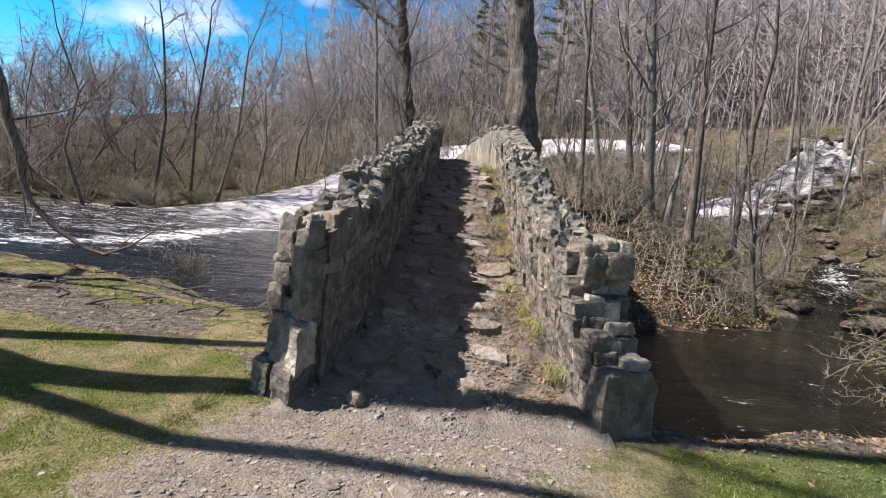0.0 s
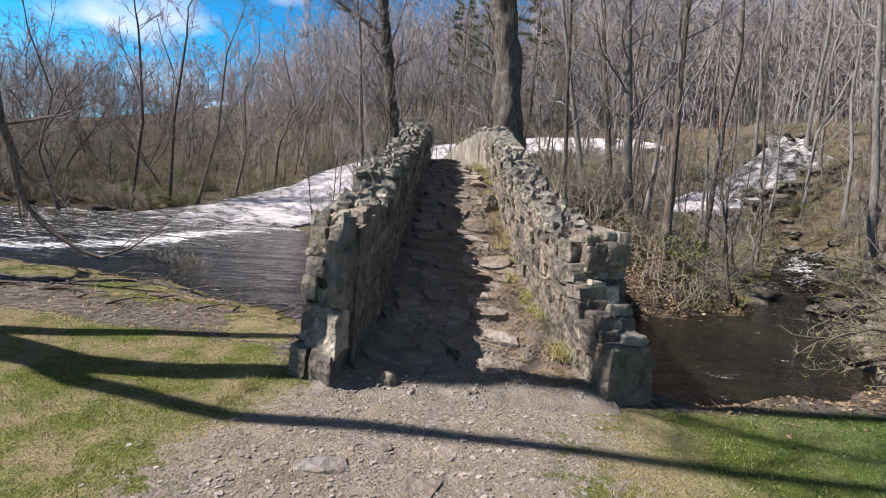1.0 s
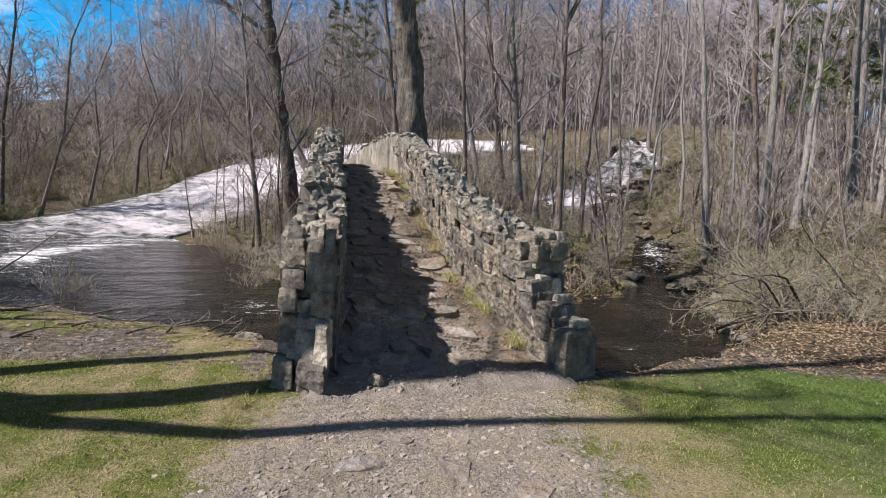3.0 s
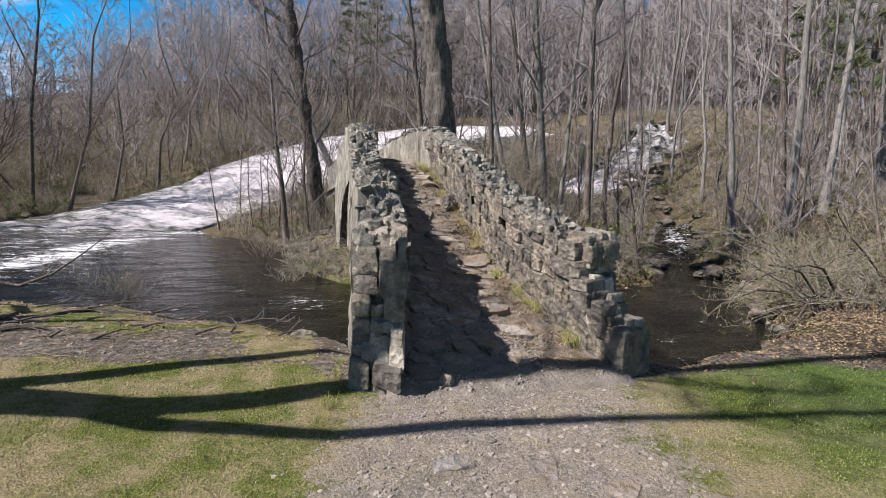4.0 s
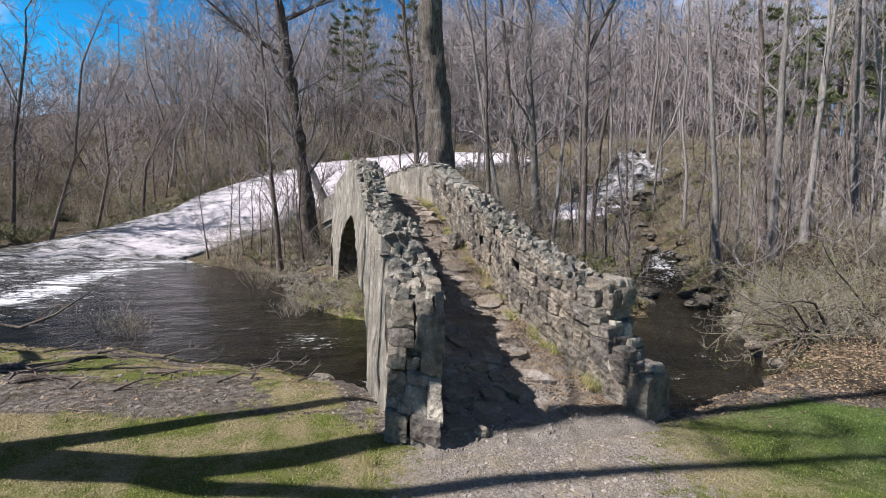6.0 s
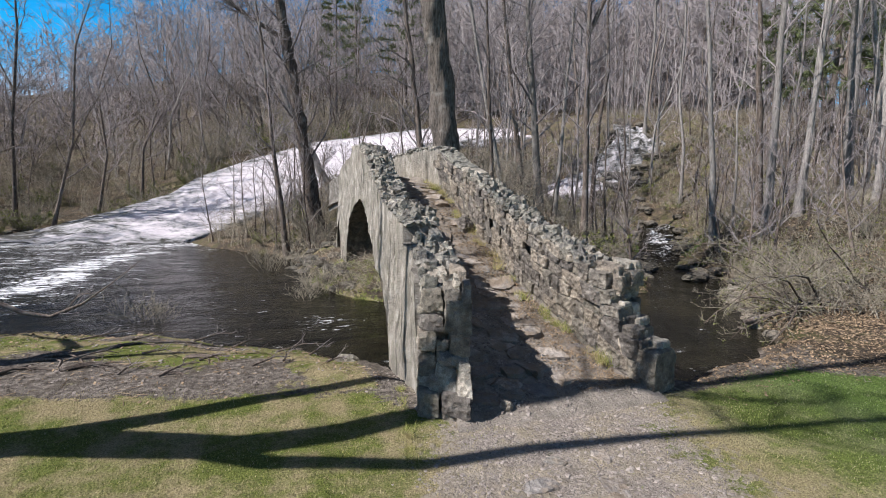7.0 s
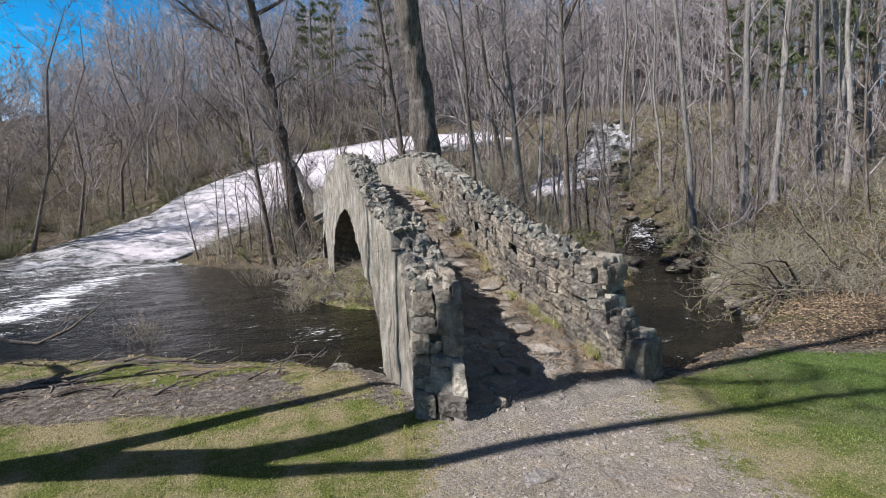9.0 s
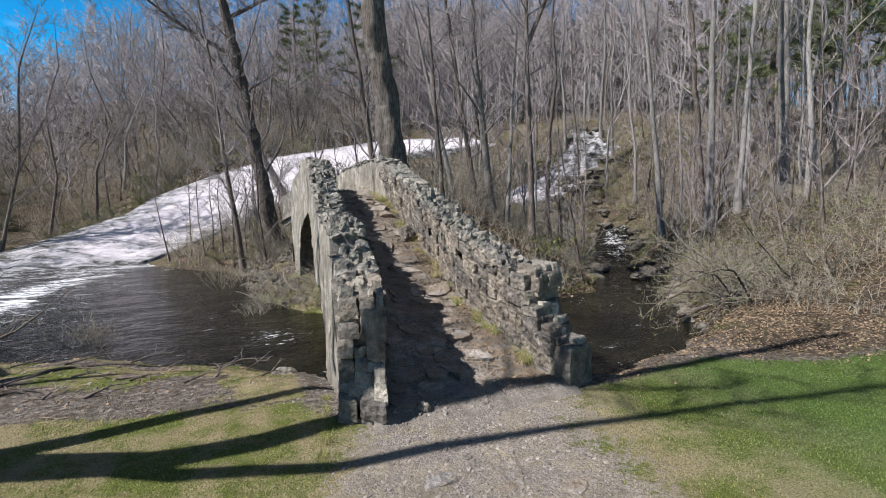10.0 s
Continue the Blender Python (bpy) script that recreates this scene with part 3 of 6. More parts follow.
wall_left = wall_core("wall_left", LEFT_IN, LEFT_OUT, LEFT_TOP, -1, "ruined rubble parapet of the bridge with streaked lime coat outside", 4.62, 0.36)
wall_right = wall_core("wall_right", RIGHT_IN, RIGHT_OUT, RIGHT_TOP, 1, "broken rubble parapet of the bridge with stepped end, sunlit inside", 4.62, 0.16)


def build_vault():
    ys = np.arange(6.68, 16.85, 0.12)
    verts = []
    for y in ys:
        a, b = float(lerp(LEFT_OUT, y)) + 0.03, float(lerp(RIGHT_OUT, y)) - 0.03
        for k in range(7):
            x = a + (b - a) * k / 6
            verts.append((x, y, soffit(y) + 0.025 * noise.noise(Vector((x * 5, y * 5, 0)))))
    # the underside takes the stone whose colour holds the arch's shade
    ob = mesh_object("arch_vault", verts, grid_faces(len(ys), 7), M_VAULT_SHADED)
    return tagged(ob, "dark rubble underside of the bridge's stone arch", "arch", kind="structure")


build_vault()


def deck_height(x, y):
    z = float(lerp(DECK, y)) + 0.05 * noise.fractal(Vector((x * 2.2, y * 2.2, 3)), 0.9, 2.0, 3)
    if y < 4.1:
        f = max(0.0, (y - 3.65) / 0.45)
        z = (ground_at(x, y) - 0.03) * (1 - f) + z * f
    return z


def build_deck():
    ys = np.arange(3.62, 17.0, 0.14)
    verts = []
    nx = 15
    for y in ys:
        a, b = float(lerp(LEFT_IN, y)) - 0.12, float(lerp(RIGHT_IN, y)) + 0.12
        for k in range(nx):
            x = a + (b - a) * k / (nx - 1)
            verts.append((x, y, deck_height(x, y)))
    k = Mat("trodden_earth", 0.96, 0.1)
    n1, n2 = k.noise(4, 6, 0.7), k.noise(38, 4, 0.7)
    c = k.ramp(n1, (0.3, (0.08, 0.07, 0.062)), (0.5, (0.20, 0.175, 0.15)), (0.7, (0.34, 0.30, 0.255)))
    k.color(k.mix(k.ramp(n2, (0.4, 0.0), (0.6, 0.5)), c, (0.31, 0.272, 0.205)))
    k.bump(k.math("ADD", n1, n2), 1.0, 0.04)
    ob = mesh_object("bridge_deck", verts, grid_faces(len(ys), nx), k.m, shade=True)
    return tagged(ob, "steep bridge roadway of trodden earth and uneven flagstones", "bridge deck", kind="structure")


deck = build_deck()

# ---- trees ----
def wander(rnd, p, d, length, segs, bend, up):
    pts = [p.copy()]
    d = d.normalized()
    for _ in range(segs):
        d = (d + Vector([rnd.uniform(-1, 1) * bend for _ in range(3)]) + Vector((0, 0, up))).normalized()
        pts.append(pts[-1] + d * (length / segs))
    return pts


def taper(r0, r1, n):
    return [r0 + (r1 - r0) * i / (n - 1) for i in range(n)]


def on_path(pts, t):
    k = min(int(t * (len(pts) - 1)), len(pts) - 2)
    f = t * (len(pts) - 1) - k
    return pts[k].lerp(pts[k + 1], f), (pts[k + 1] - pts[k]).normalized()


def branches(crown, rnd, path, radii, first, count, length, spread, fine, segs=4, k=3, twig=0.006, rise=0.06, twigs=4):
    """Side limbs, boughs and twigs along a stem."""
    for i in range(count):
        t = first + (0.99 - first) * (i + rnd.random()) / count
        p, d = on_path(path, t)
        r = radii[0] + (radii[-1] - radii[0]) * t
        w = i * 2.4 + rnd.uniform(-0.5, 0.5)
        side = Vector((math.cos(w), math.sin(w), 0))
        out = (side * spread + d * rnd.uniform(0.45, 1.1) + Vector((0, 0, 0.15))).normalized()
        ln = length * (1.15 - 0.75 * t) * rnd.uniform(0.6, 1.25)
        limb = wander(rnd, p, out, ln, segs, 0.24, rise)
        rr = max(min(r * 0.55, 0.010 + ln * 0.0115), twig)
        crown.tube(limb, taper(rr, max(rr * 0.28, twig * 0.7), segs + 1), k)
        for j in range(fine):
            q, e = on_path(limb, 0.15 + 0.83 * (j + rnd.random()) / fine)
            off = Vector([rnd.uniform(-1, 1) for _ in range(3)])
            dd = (e * 0.8 + off * 0.85 + Vector((0, 0, 0.2))).normalized()
            l2 = ln * rnd.uniform(0.2, 0.5)
            tip = q + dd * l2
            crown.spike(q, tip, max(rr * 0.35, twig))
            for m in range(twigs):
                u = q.lerp(tip, rnd.uniform(0.15, 0.95))
                off = Vector([rnd.uniform(-1, 1) for _ in range(3)])
                crown.spike(u, u + (dd + off * 0.95 + Vector((0, 0, 0.1))).normalized() * l2 * rnd.uniform(0.3, 0.75), twig * 0.75)


def tree_meshes(seed, path, r0, r1, first=0.35, count=16, length=3.0, spread=0.8, fine=5, bark=None, twigs=None, twig=0.007, sides=7, forks=(), segs=4, many=4, gnarl=0.0):
    """Trunk mesh and crown mesh of a bare tree whose trunk follows path (from the base at the origin)."""
    rnd = random.Random(seed)
    pts = []
    for a, b in zip(path[:-1], path[1:]):
        for s in range(3):
            p = Vector(a).lerp(Vector(b), s / 3)
            pts.append(p + Vector((rnd.uniform(-1, 1), rnd.uniform(-1, 1), 0)) * min(r0 * 0.25, 0.035))
    pts.append(Vector(path[-1]))
    radii = taper(r0, r1, len(pts))
    flare = [r0 * 1.55] + [radii[1] * 1.12] + radii[2:]
    trunk, crown = Tubes(), Tubes()
    if gnarl:
        axis_line = [on_path(pts, i / 90)[0] for i in range(91)]
        thick = [r0 * (0.9 + 0.75 * math.exp(-i / 3.5)) + (r1 - r0) * i / 90 for i in range(91)]
        trunk.tube([axis_line[0] - Vector((0, 0, 0.3))] + axis_line, [r0 * 1.9] + thick, 26)
        for i, v in enumerate(trunk.v):
            c = Vector((v.x * 5, v.y * 5, v.z * 0.9))
            push = gnarl * (noise.fractal(c, 0.8, 2.0, 3) + 0.9 * noise.noise(Vector((v.x * 13, v.y * 13, v.z * 1.1))))
            axis = on_path(axis_line, min(max(v.z / axis_line[-1].z, 0), 1))[0]
            out = Vector((v.x - axis.x, v.y - axis.y, 0))
            trunk.v[i] = v + out * push
    else:
        trunk.tube([pts[0] - Vector((0, 0, 0.3))] + pts, [r0 * 1.8] + flare, sides)
    branches(crown, rnd, pts, radii, first, count, length, spread, fine, segs, twig=twig, twigs=many)
    for t, direction, ln, r in forks:
        p, d = on_path(pts, t)
        limb = wander(rnd, p, Vector(direction), ln, 7, 0.10, 0.03)
        trunk.tube(limb, taper(r, r * 0.3, 8), 6)
        branches(crown, rnd, limb, [r, r * 0.3], 0.2, max(5, int(count * 0.6)), length * 0.7, spread, fine, segs, twig=twig, twigs=many)
    return trunk.mesh("trunk", bark or M_BARK), crown.mesh("crown", twigs or M_TWIG)


def plant(name, meshes, x, y, label, category="tree", group="", turn=0.0, size=1.0, z=None):
    root = new(name)
    root.matrix_basis = Matrix.LocRotScale((x, y, ground_at(x, y) - 0.02 if z is None else z), Euler((0, 0, turn)), (size, size, size))
    for me in meshes:
        ob = new(me.name.split(".")[0], me)
        ob.parent = root
        if ob.name.split(".")[0] in ("crown", "twig_mass", "foliage"):
            tagged(ob, kind="stuff")
    return tagged(root, label, category, group)

# trees that stand near the bridge, by foot, lean and girth: foot x, y; upper point dx, dy, dz; radius
NEAR_TREES = [
    ("big", 1.95, 12.8, (-0.75, -0.1, 6.2), 0.44, 15.0, M_BARK_BIG, 1.4, "massive rough-barked tree beside the bridge's crown"),
    ("dark", -1.25, 20.6, (-1.5, 0, 9.2), 0.31, 15.0, M_BARK, 0.3, "dark leaning tree on the island between chute and pool"),
    ("slim", -2.55, 19.4, (-0.5, 0, 4.7), 0.12, 10.5, M_BARK, 0.35, "slim dark sapling leaning over the pool"),
    ("fork", 5.75, 11.7, (-0.25, 0, 6.0), 0.10, 11.0, M_BARK, 0.55, "slender straight tree with a high fork"),
    ("pale", 0.0, 25.0, (-1.3, 0, 2.6), 0.26, 8.0, M_BARK_PALE, 0.4, "pale leaning trunk before the white chute"),
    ("mid", 6.1, 15.0, (-0.75, 0, 6.6), 0.15, 13.0, M_BARK_PALE, 0.4, "grey slender tree in the clump behind the parapet"),
    ("mid", 5.75, 15.5, (-0.95, 0, 5.6), 0.11, 12.0, M_BARK, 0.35, "grey slender tree in the clump behind the parapet"),
    ("mid", 4.6, 15.0, (-1.25, 0, 5.4), 0.09, 10.0, M_BARK_PALE, 0.35, "thin leaning tree in the clump behind the parapet"),
    ("mid", 6.45, 14.6, (0.3, 0, 5.4), 0.08, 10.0, M_BARK_PALE, 0.35, "thin leaning tree in the clump behind the parapet"),
    ("mid", 3.6, 13.6, (-0.4, 0, 5.2), 0.07, 9.0, M_BARK, 0.35, "thin sapling in the clump behind the parapet"),
    ("back", 2.15, 16.0, (-0.7, 0, 5.0), 0.12, 12.0, M_BARK, 0.35, "dark straight tree behind the massive trunk"),
    ("right", 13.9, 14.4, (-0.9, 0, 6.0), 0.14, 15.0, M_BARK_PALE, 0.45, "grey straight tree above the side stream"),
    ("right", 14.2, 12.5, (-0.2, 0, 8.0), 0.15, 16.0, M_BARK_PALE, 0.45, "stout grey tree with flared foot on the bank"),
    ("right", 14.6, 13.1, (-0.8, 0, 6.3), 0.14, 13.0, M_BARK, 0.45, "dark tree beside the stout grey one"),
    ("right", 15.3, 12.2, (0.5, 0, 6.3), 0.12, 13.0, M_BARK_PALE, 0.45, "grey tree beside the stout one"),
    ("right", 19.2, 13.0, (-0.8, 0, 8.5), 0.15, 15.0, M_BARK_PALE, 0.5, "tall grey tree on the leafy bank"),
    ("right", 20.6, 13.8, (-0.5, 0, 8.5), 0.15, 15.0, M_BARK_PALE, 0.5, "tall grey tree on the leafy bank"),
    ("right", 23.2, 14.0, (-2.2, 0, 8.2), 0.15, 15.0, M_BARK_PALE, 0.5, "tall leaning grey tree on the leafy bank"),
    ("stem", 7.3, 11.3, (-0.4, 0, 1.9), 0.055, 4.6, M_BARK, 0.25, "young crooked sapling at the stream's edge"),
    ("left", -15.1, 28.9, (1.0, 0, 9.8), 0.16, 13.0, M_BARK, 0.3, "bare tree on the far shore of the pool"),
    ("left", -13.7, 29.2, (1.5, 0, 9.1), 0.14, 12.5, M_BARK, 0.3, "bare leaning tree on the far shore of the pool"),
    ("left", -12.4, 31.5, (0.6, 0, 7.0), 0.14, 12.0, M_BARK, 0.3, "bare tree above the white chute"),
    ("left", -11.0, 35.0, (0.1, 0, 6.0), 0.17, 12.0, M_BARK, 0.3, "bare tree above the white chute"),
    ("left", -17.0, 28.4, (0.1, 0, 9.9), 0.17, 13.0, M_BARK, 0.3, "bare straight tree on the far shore of the pool"),
    ("left", -18.4, 25.0, (-1.4, 0, 6.0), 0.15, 12.0, M_BARK, 0.3, "bare tree leaning over the pool's far shore"),
]
for i, (kind, x, y, lean, r, tall, bark, first, label) in enumerate(NEAR_TREES):
    up = Vector(lean)
    z0 = ground_at(x, y)
    stretch = tall / up.z
    path = [(0, 0, 0), tuple(up * 0.5), tuple(up), tuple(up * (1 + (stretch - 1) * 0.5) + Vector((0.05, 0.05, 0))), tuple(up * stretch * 0.98)] if stretch > 1.1 else [(0, 0, 0), tuple(up * 0.5), tuple(up)]
    if kind == "left":
        bow = random.Random(i)
        path = [path[0]] + [tuple(Vector(q) + Vector((bow.gauss(0, 0.3), bow.gauss(0, 0.2), 0))) for q in path[1:]]
        r *= 0.55
    forks = ()
    if kind == "fork":
        forks = ((0.52, (0.55, 0, 1), 5.0, 0.07),)
    if kind == "dark":
        forks = ((0.42, (-1.0, 0.1, 0.55), 3.8, 0.10), (0.5, (0.8, 0, 0.5), 3.8, 0.09))
    if kind == "big":
        forks = ((0.72, (0.9, 0.3, 0.9), 5.0, 0.2), (0.8, (-0.7, -0.3, 1), 5.0, 0.18))
    if kind == "left":
        forks = ((0.22 + 0.03 * (i % 5), (0.42 * (-1) ** i, 0.2, 1), 4.5, 0.045),)
    small = r < 0.1
    reach = {"left": 0.27, "big": 0.19}.get(kind, 0.21)
    limbs = 34 if not small else 14
    if kind == "right":
        limbs, reach, first = 18, 0.13, first * 1.6
    meshes = tree_meshes(40 + i, path, r, {"big": 0.24, "dark": 0.1}.get(kind, 0.03) if not small else 0.012, first * 0.45, limbs, tall * reach, 0.95, 9, bark, M_TWIG, 0.007 if y < 18 else 0.011, 12 if r > 0.2 else 8, forks, 5, 6, 0.24 if kind in ("big", "dark") else 0.0)
    plant("tree", meshes, x, y, label)

# a forked shade tree that stands beyond the lawn, whose shadow falls across it
def shade_tree(x, y, stems, tall, first, limbs, seed, label):
    """Stems as (radius, tip radius, points above the foot); the crown opens high up on each of them."""
    rnd = random.Random(seed)
    trunk, crown = Tubes(), Tubes()
    for i, (r0, r1, pts) in enumerate(stems):
        p = [Vector(q) for q in pts]
        trunk.tube(p, taper(r0, r1, len(p)), 9)
        open_from, count, reach = ((first, limbs, 0.24), (0.88, 3, 0.1), (0.70, 20, 0.14))[i]
        branches(crown, rnd, p, [r0, r1], open_from, count, tall * reach, 0.95, 7, 4, twig=0.009, twigs=5)
    plant("shade_tree", (trunk.mesh("trunk", M_BARK), crown.mesh("crown", M_TWIG)), x, y, label)


shade_tree(-7.8, 4.7, (
    (0.28, 0.08, ((0, 0, -0.3), (0, -0.04, 1.6), (0, -0.2, 3.0), (0, -0.68, 4.07), (0, -0.92, 4.7), (0, -1.02, 5.8), (0, -0.9, 7.2), (0, -1.14, 7.9), (0, -1.2, 8.4), (0, -1.16, 9.0), (0, -1.38, 10.2), (0.2, -1.6, 13.0), (0.3, -1.8, 16.0))),
    (0.18, 0.05, ((0, -0.17, 2.7), (0, -0.05, 3.58), (0, 0.01, 4.4), (0, 0.08, 5.2), (0, 0.27, 6.7), (-0.1, 0.33, 8.0), (-0.4, 0.4, 10.0))),
    (0.12, 0.055, ((0, -0.75, 4.2), (0, -1.34, 5.1), (0, -1.86, 6.5), (0, -1.98, 7.55), (0, -2.2, 8.85), (0.1, -2.9, 12.0), (0.4, -3.6, 14.6))),
), 16.0, 0.74, 18, 7, "forked bare tree at the lawn's edge")
shade_tree(-10.0, 7.3, (
    (0.19, 0.05, ((0, 0, -0.3), (0, -0.05, 2.0), (0, -0.33, 3.9), (0, -0.11, 5.0), (0, 0.31, 5.7), (0, 0.31, 6.6), (0.05, 0.28, 9.0), (0.1, -0.35, 13.0))),
    (0.06, 0.03, ((0, -0.28, 3.7), (0, -0.44, 4.6), (0, -0.61, 6.0), (0, -0.77, 8.7), (0, -0.85, 10.0))),
    (0.10, 0.03, ((0, -0.28, 4.3), (0, 0.19, 4.5), (0, 1.07, 3.95), (0, 1.8, 3.0), (0, 2.2, 2.2))),
), 13.0, 0.72, 9, 8, "slim bare tree with a drooping limb on the pool's near bank")


def forest_tree(seed, coarse=False):
    rnd = random.Random(seed)
    tall = rnd.uniform(10.5, 15)
    lean = Vector((rnd.uniform(-0.16, 0.16), rnd.uniform(-0.08, 0.08), 1))
    bow = [Vector((rnd.gauss(0, 0.38), rnd.gauss(0, 0.32), 0)) for _ in range(7)]
    path = [tuple(lean * tall * i / 6 + bow[i] * (i > 0)) for i in range(7)]
    forks = ((rnd.uniform(0.2, 0.45), (rnd.uniform(-0.7, 0.7), rnd.uniform(-0.5, 0.5), 1), tall * 0.45, 0.05),) if seed % 2 else ()
    pale = seed % 3 == 0
    limbs = 8 if coarse else (13 if forks else 20)
    return tree_meshes(seed, path, rnd.uniform(0.045, 0.10), 0.015, rnd.uniform(0.10, 0.3), limbs, tall * (0.32 if coarse else 0.29), 0.95, 7, M_BARK_PALE if pale else M_BARK, M_TWIG, 0.018 if coarse else 0.010, 5, forks, 3 if coarse else 5, 3 if coarse else 4)


def pole_tree(seed):
    """A slender forest tree drawn up straight among its neighbours, branched only high up."""
    rnd = random.Random(seed)
    tall = rnd.uniform(12, 17)
    lean = Vector((rnd.uniform(-0.07, 0.07), rnd.uniform(-0.05, 0.05), 1))
    path = [tuple(lean * tall * i / 6 + Vector((rnd.gauss(0, 0.12), rnd.gauss(0, 0.12), 0)) * (i > 0)) for i in range(7)]
    return tree_meshes(seed, path, rnd.uniform(0.06, 0.12), 0.018, rnd.uniform(0.28, 0.45), 15, tall * 0.15, 0.85, 6, (M_BARK_PALE, M_BARK_PALE, M_BARK)[seed % 3], M_TWIG, 0.009, 6, (), 5, 4)


POLES = [pole_tree(980 + i) for i in range(8)]
FOREST = [forest_tree(900 + i) for i in range(9)]
FAR_FOREST = [forest_tree(950 + i, True) for i in range(5)]


def shrub_meshes(seed, stems, tall, spread, material, twig=0.007, leaves=0, girth=1.0):
    rnd = random.Random(seed)
    stem, crown = Tubes(), Tubes()
    for i in range(stems):
        w = rnd.uniform(0, 6.283)
        d = Vector((math.cos(w) * spread, math.sin(w) * spread, 1)).normalized()
        p = Vector((math.cos(w), math.sin(w), 0)) * rnd.uniform(0, 0.25)
        path = wander(rnd, p, d, tall * rnd.uniform(0.5, 1.15), 4, 0.30, 0.02)
        r = rnd.uniform(0.012, 0.024) * girth
        stem.tube(path, taper(r, 0.006 * girth, 5), 3)
        branches(crown, rnd, path, [r, 0.006 * girth], 0.12, 6, tall * 0.38, 0.75, 3, 2, twig=twig, twigs=2)
    out = [stem.mesh("stem", material), crown.mesh("twig_mass", material)]
    if leaves:
        t = Tubes()
        for _ in range(leaves):
            u = rnd.choice(crown.v)
            a = Vector([rnd.uniform(-1, 1) for _ in range(3)]) * 0.038
            b = Vector([rnd.uniform(-1, 1) for _ in range(3)]) * 0.04
            k = len(t.v)
            t.v += [u, u + a, u + a + b, u + b]
            t.f.append((k, k + 1, k + 2, k + 3))
        out.append(t.mesh("foliage", M_GREEN, False))
    return out


SHRUBS = [shrub_meshes(70 + i, 10, 1.9, 0.7, M_BRUSH) for i in range(5)]
GREEN_SHRUBS = [shrub_meshes(90 + i, 9, 1.2, 0.8, M_BRUSH, leaves=900) for i in range(2)]


FALLS_LINE = [(12, 26.2), (16.3, 26.3), (19, 26.9), (21, 27.4), (22.7, 30.5), (25, 32)]


def near_water(x, y):
    chute = -6.5 < (y - (33.5 + 0.28 * x)) < 5.0 and -22 < x < 24 and y > 22
    falls = 12 < x < 25 and abs(y - float(lerp(FALLS_LINE, x))) < 1.5
    riffle = abs((y - 14) - (x - 11.2) * 1.15) < 2.2 and 7 < x < 18
    return chute or falls or riffle or ground_at(x, y) < WATER + 0.12


def scatter():
    rnd = random.Random(21)
    placed = 0
    spots = []
    while placed < 380:
        a, d = radians(rnd.uniform(-46, 70)), 21 + 52 * rnd.random() ** 0.8
        x, y = -2 + d * math.sin(a), d * math.cos(a)
        if near_water(x, y) or y < 8 or any(abs(x - u) + abs(y - v) < 1.1 for u, v in spots):
            continue
        if d < 26 and x < 8:
            continue
        if radians(28.5) < a < radians(41.0) and d < 36 and rnd.random() < 0.8:
            continue
        if a < radians(-12) and rnd.random() < 0.5 or a > radians(44) and d < 36 and rnd.random() < 0.5:
            continue
        if -32 < x < 6 and 24 < y < 44 and rnd.random() < 0.55:
            continue
        spots.append((x, y))
        plant("forest_tree", (POLES[rnd.randrange(8)] if a > radians(18) and rnd.random() < 0.75 else FOREST[rnd.randrange(9)]) if d < 46 else FAR_FOREST[rnd.randrange(5)], x, y, "bare grey-brown woodland tree on the leafy slope", "tree", "woodland trees", rnd.uniform(0, 6.28), rnd.uniform(0.75, 1.2) * (0.78 if a < radians(-12) else 1.0))
        placed += 1
    placed = 0
    while placed < 250:
        a, d = radians(rnd.uniform(-46, 66)), 14 + 36 * rnd.random()
        x, y = -2 + d * math.sin(a), d * math.cos(a)
        if near_water(x, y) or lerp(SHORE, x) - y > -0.4 and x < 9:
            continue
        if -2.5 < x < 2.2 and y < 18:
            continue
        if 2.2 < x < 8.5 and y < 17 and rnd.random() < 0.8:
            continue
        if radians(28.5) < a < radians(41.0) and 14 < d and rnd.random() < 0.2 or a > radians(41) and rnd.random() < 0.72:
            continue
        if rnd.random() < 0.2:
            plant("green_shrub", GREEN_SHRUBS[rnd.randrange(2)], x, y, "low shrub with small green leaves", "shrub", "green shrubs", rnd.uniform(0, 6.28), rnd.uniform(0.6, 1.2))
            placed += 1
            continue
        plant("shrub", SHRUBS[rnd.randrange(5)], x, y, "leafless brown brush on the woodland floor", "shrub", "woodland brush", rnd.uniform(0, 6.28), rnd.uniform(0.6, 1.3) * (0.55 if a > radians(28.5) else 1.0))
        placed += 1


scatter()


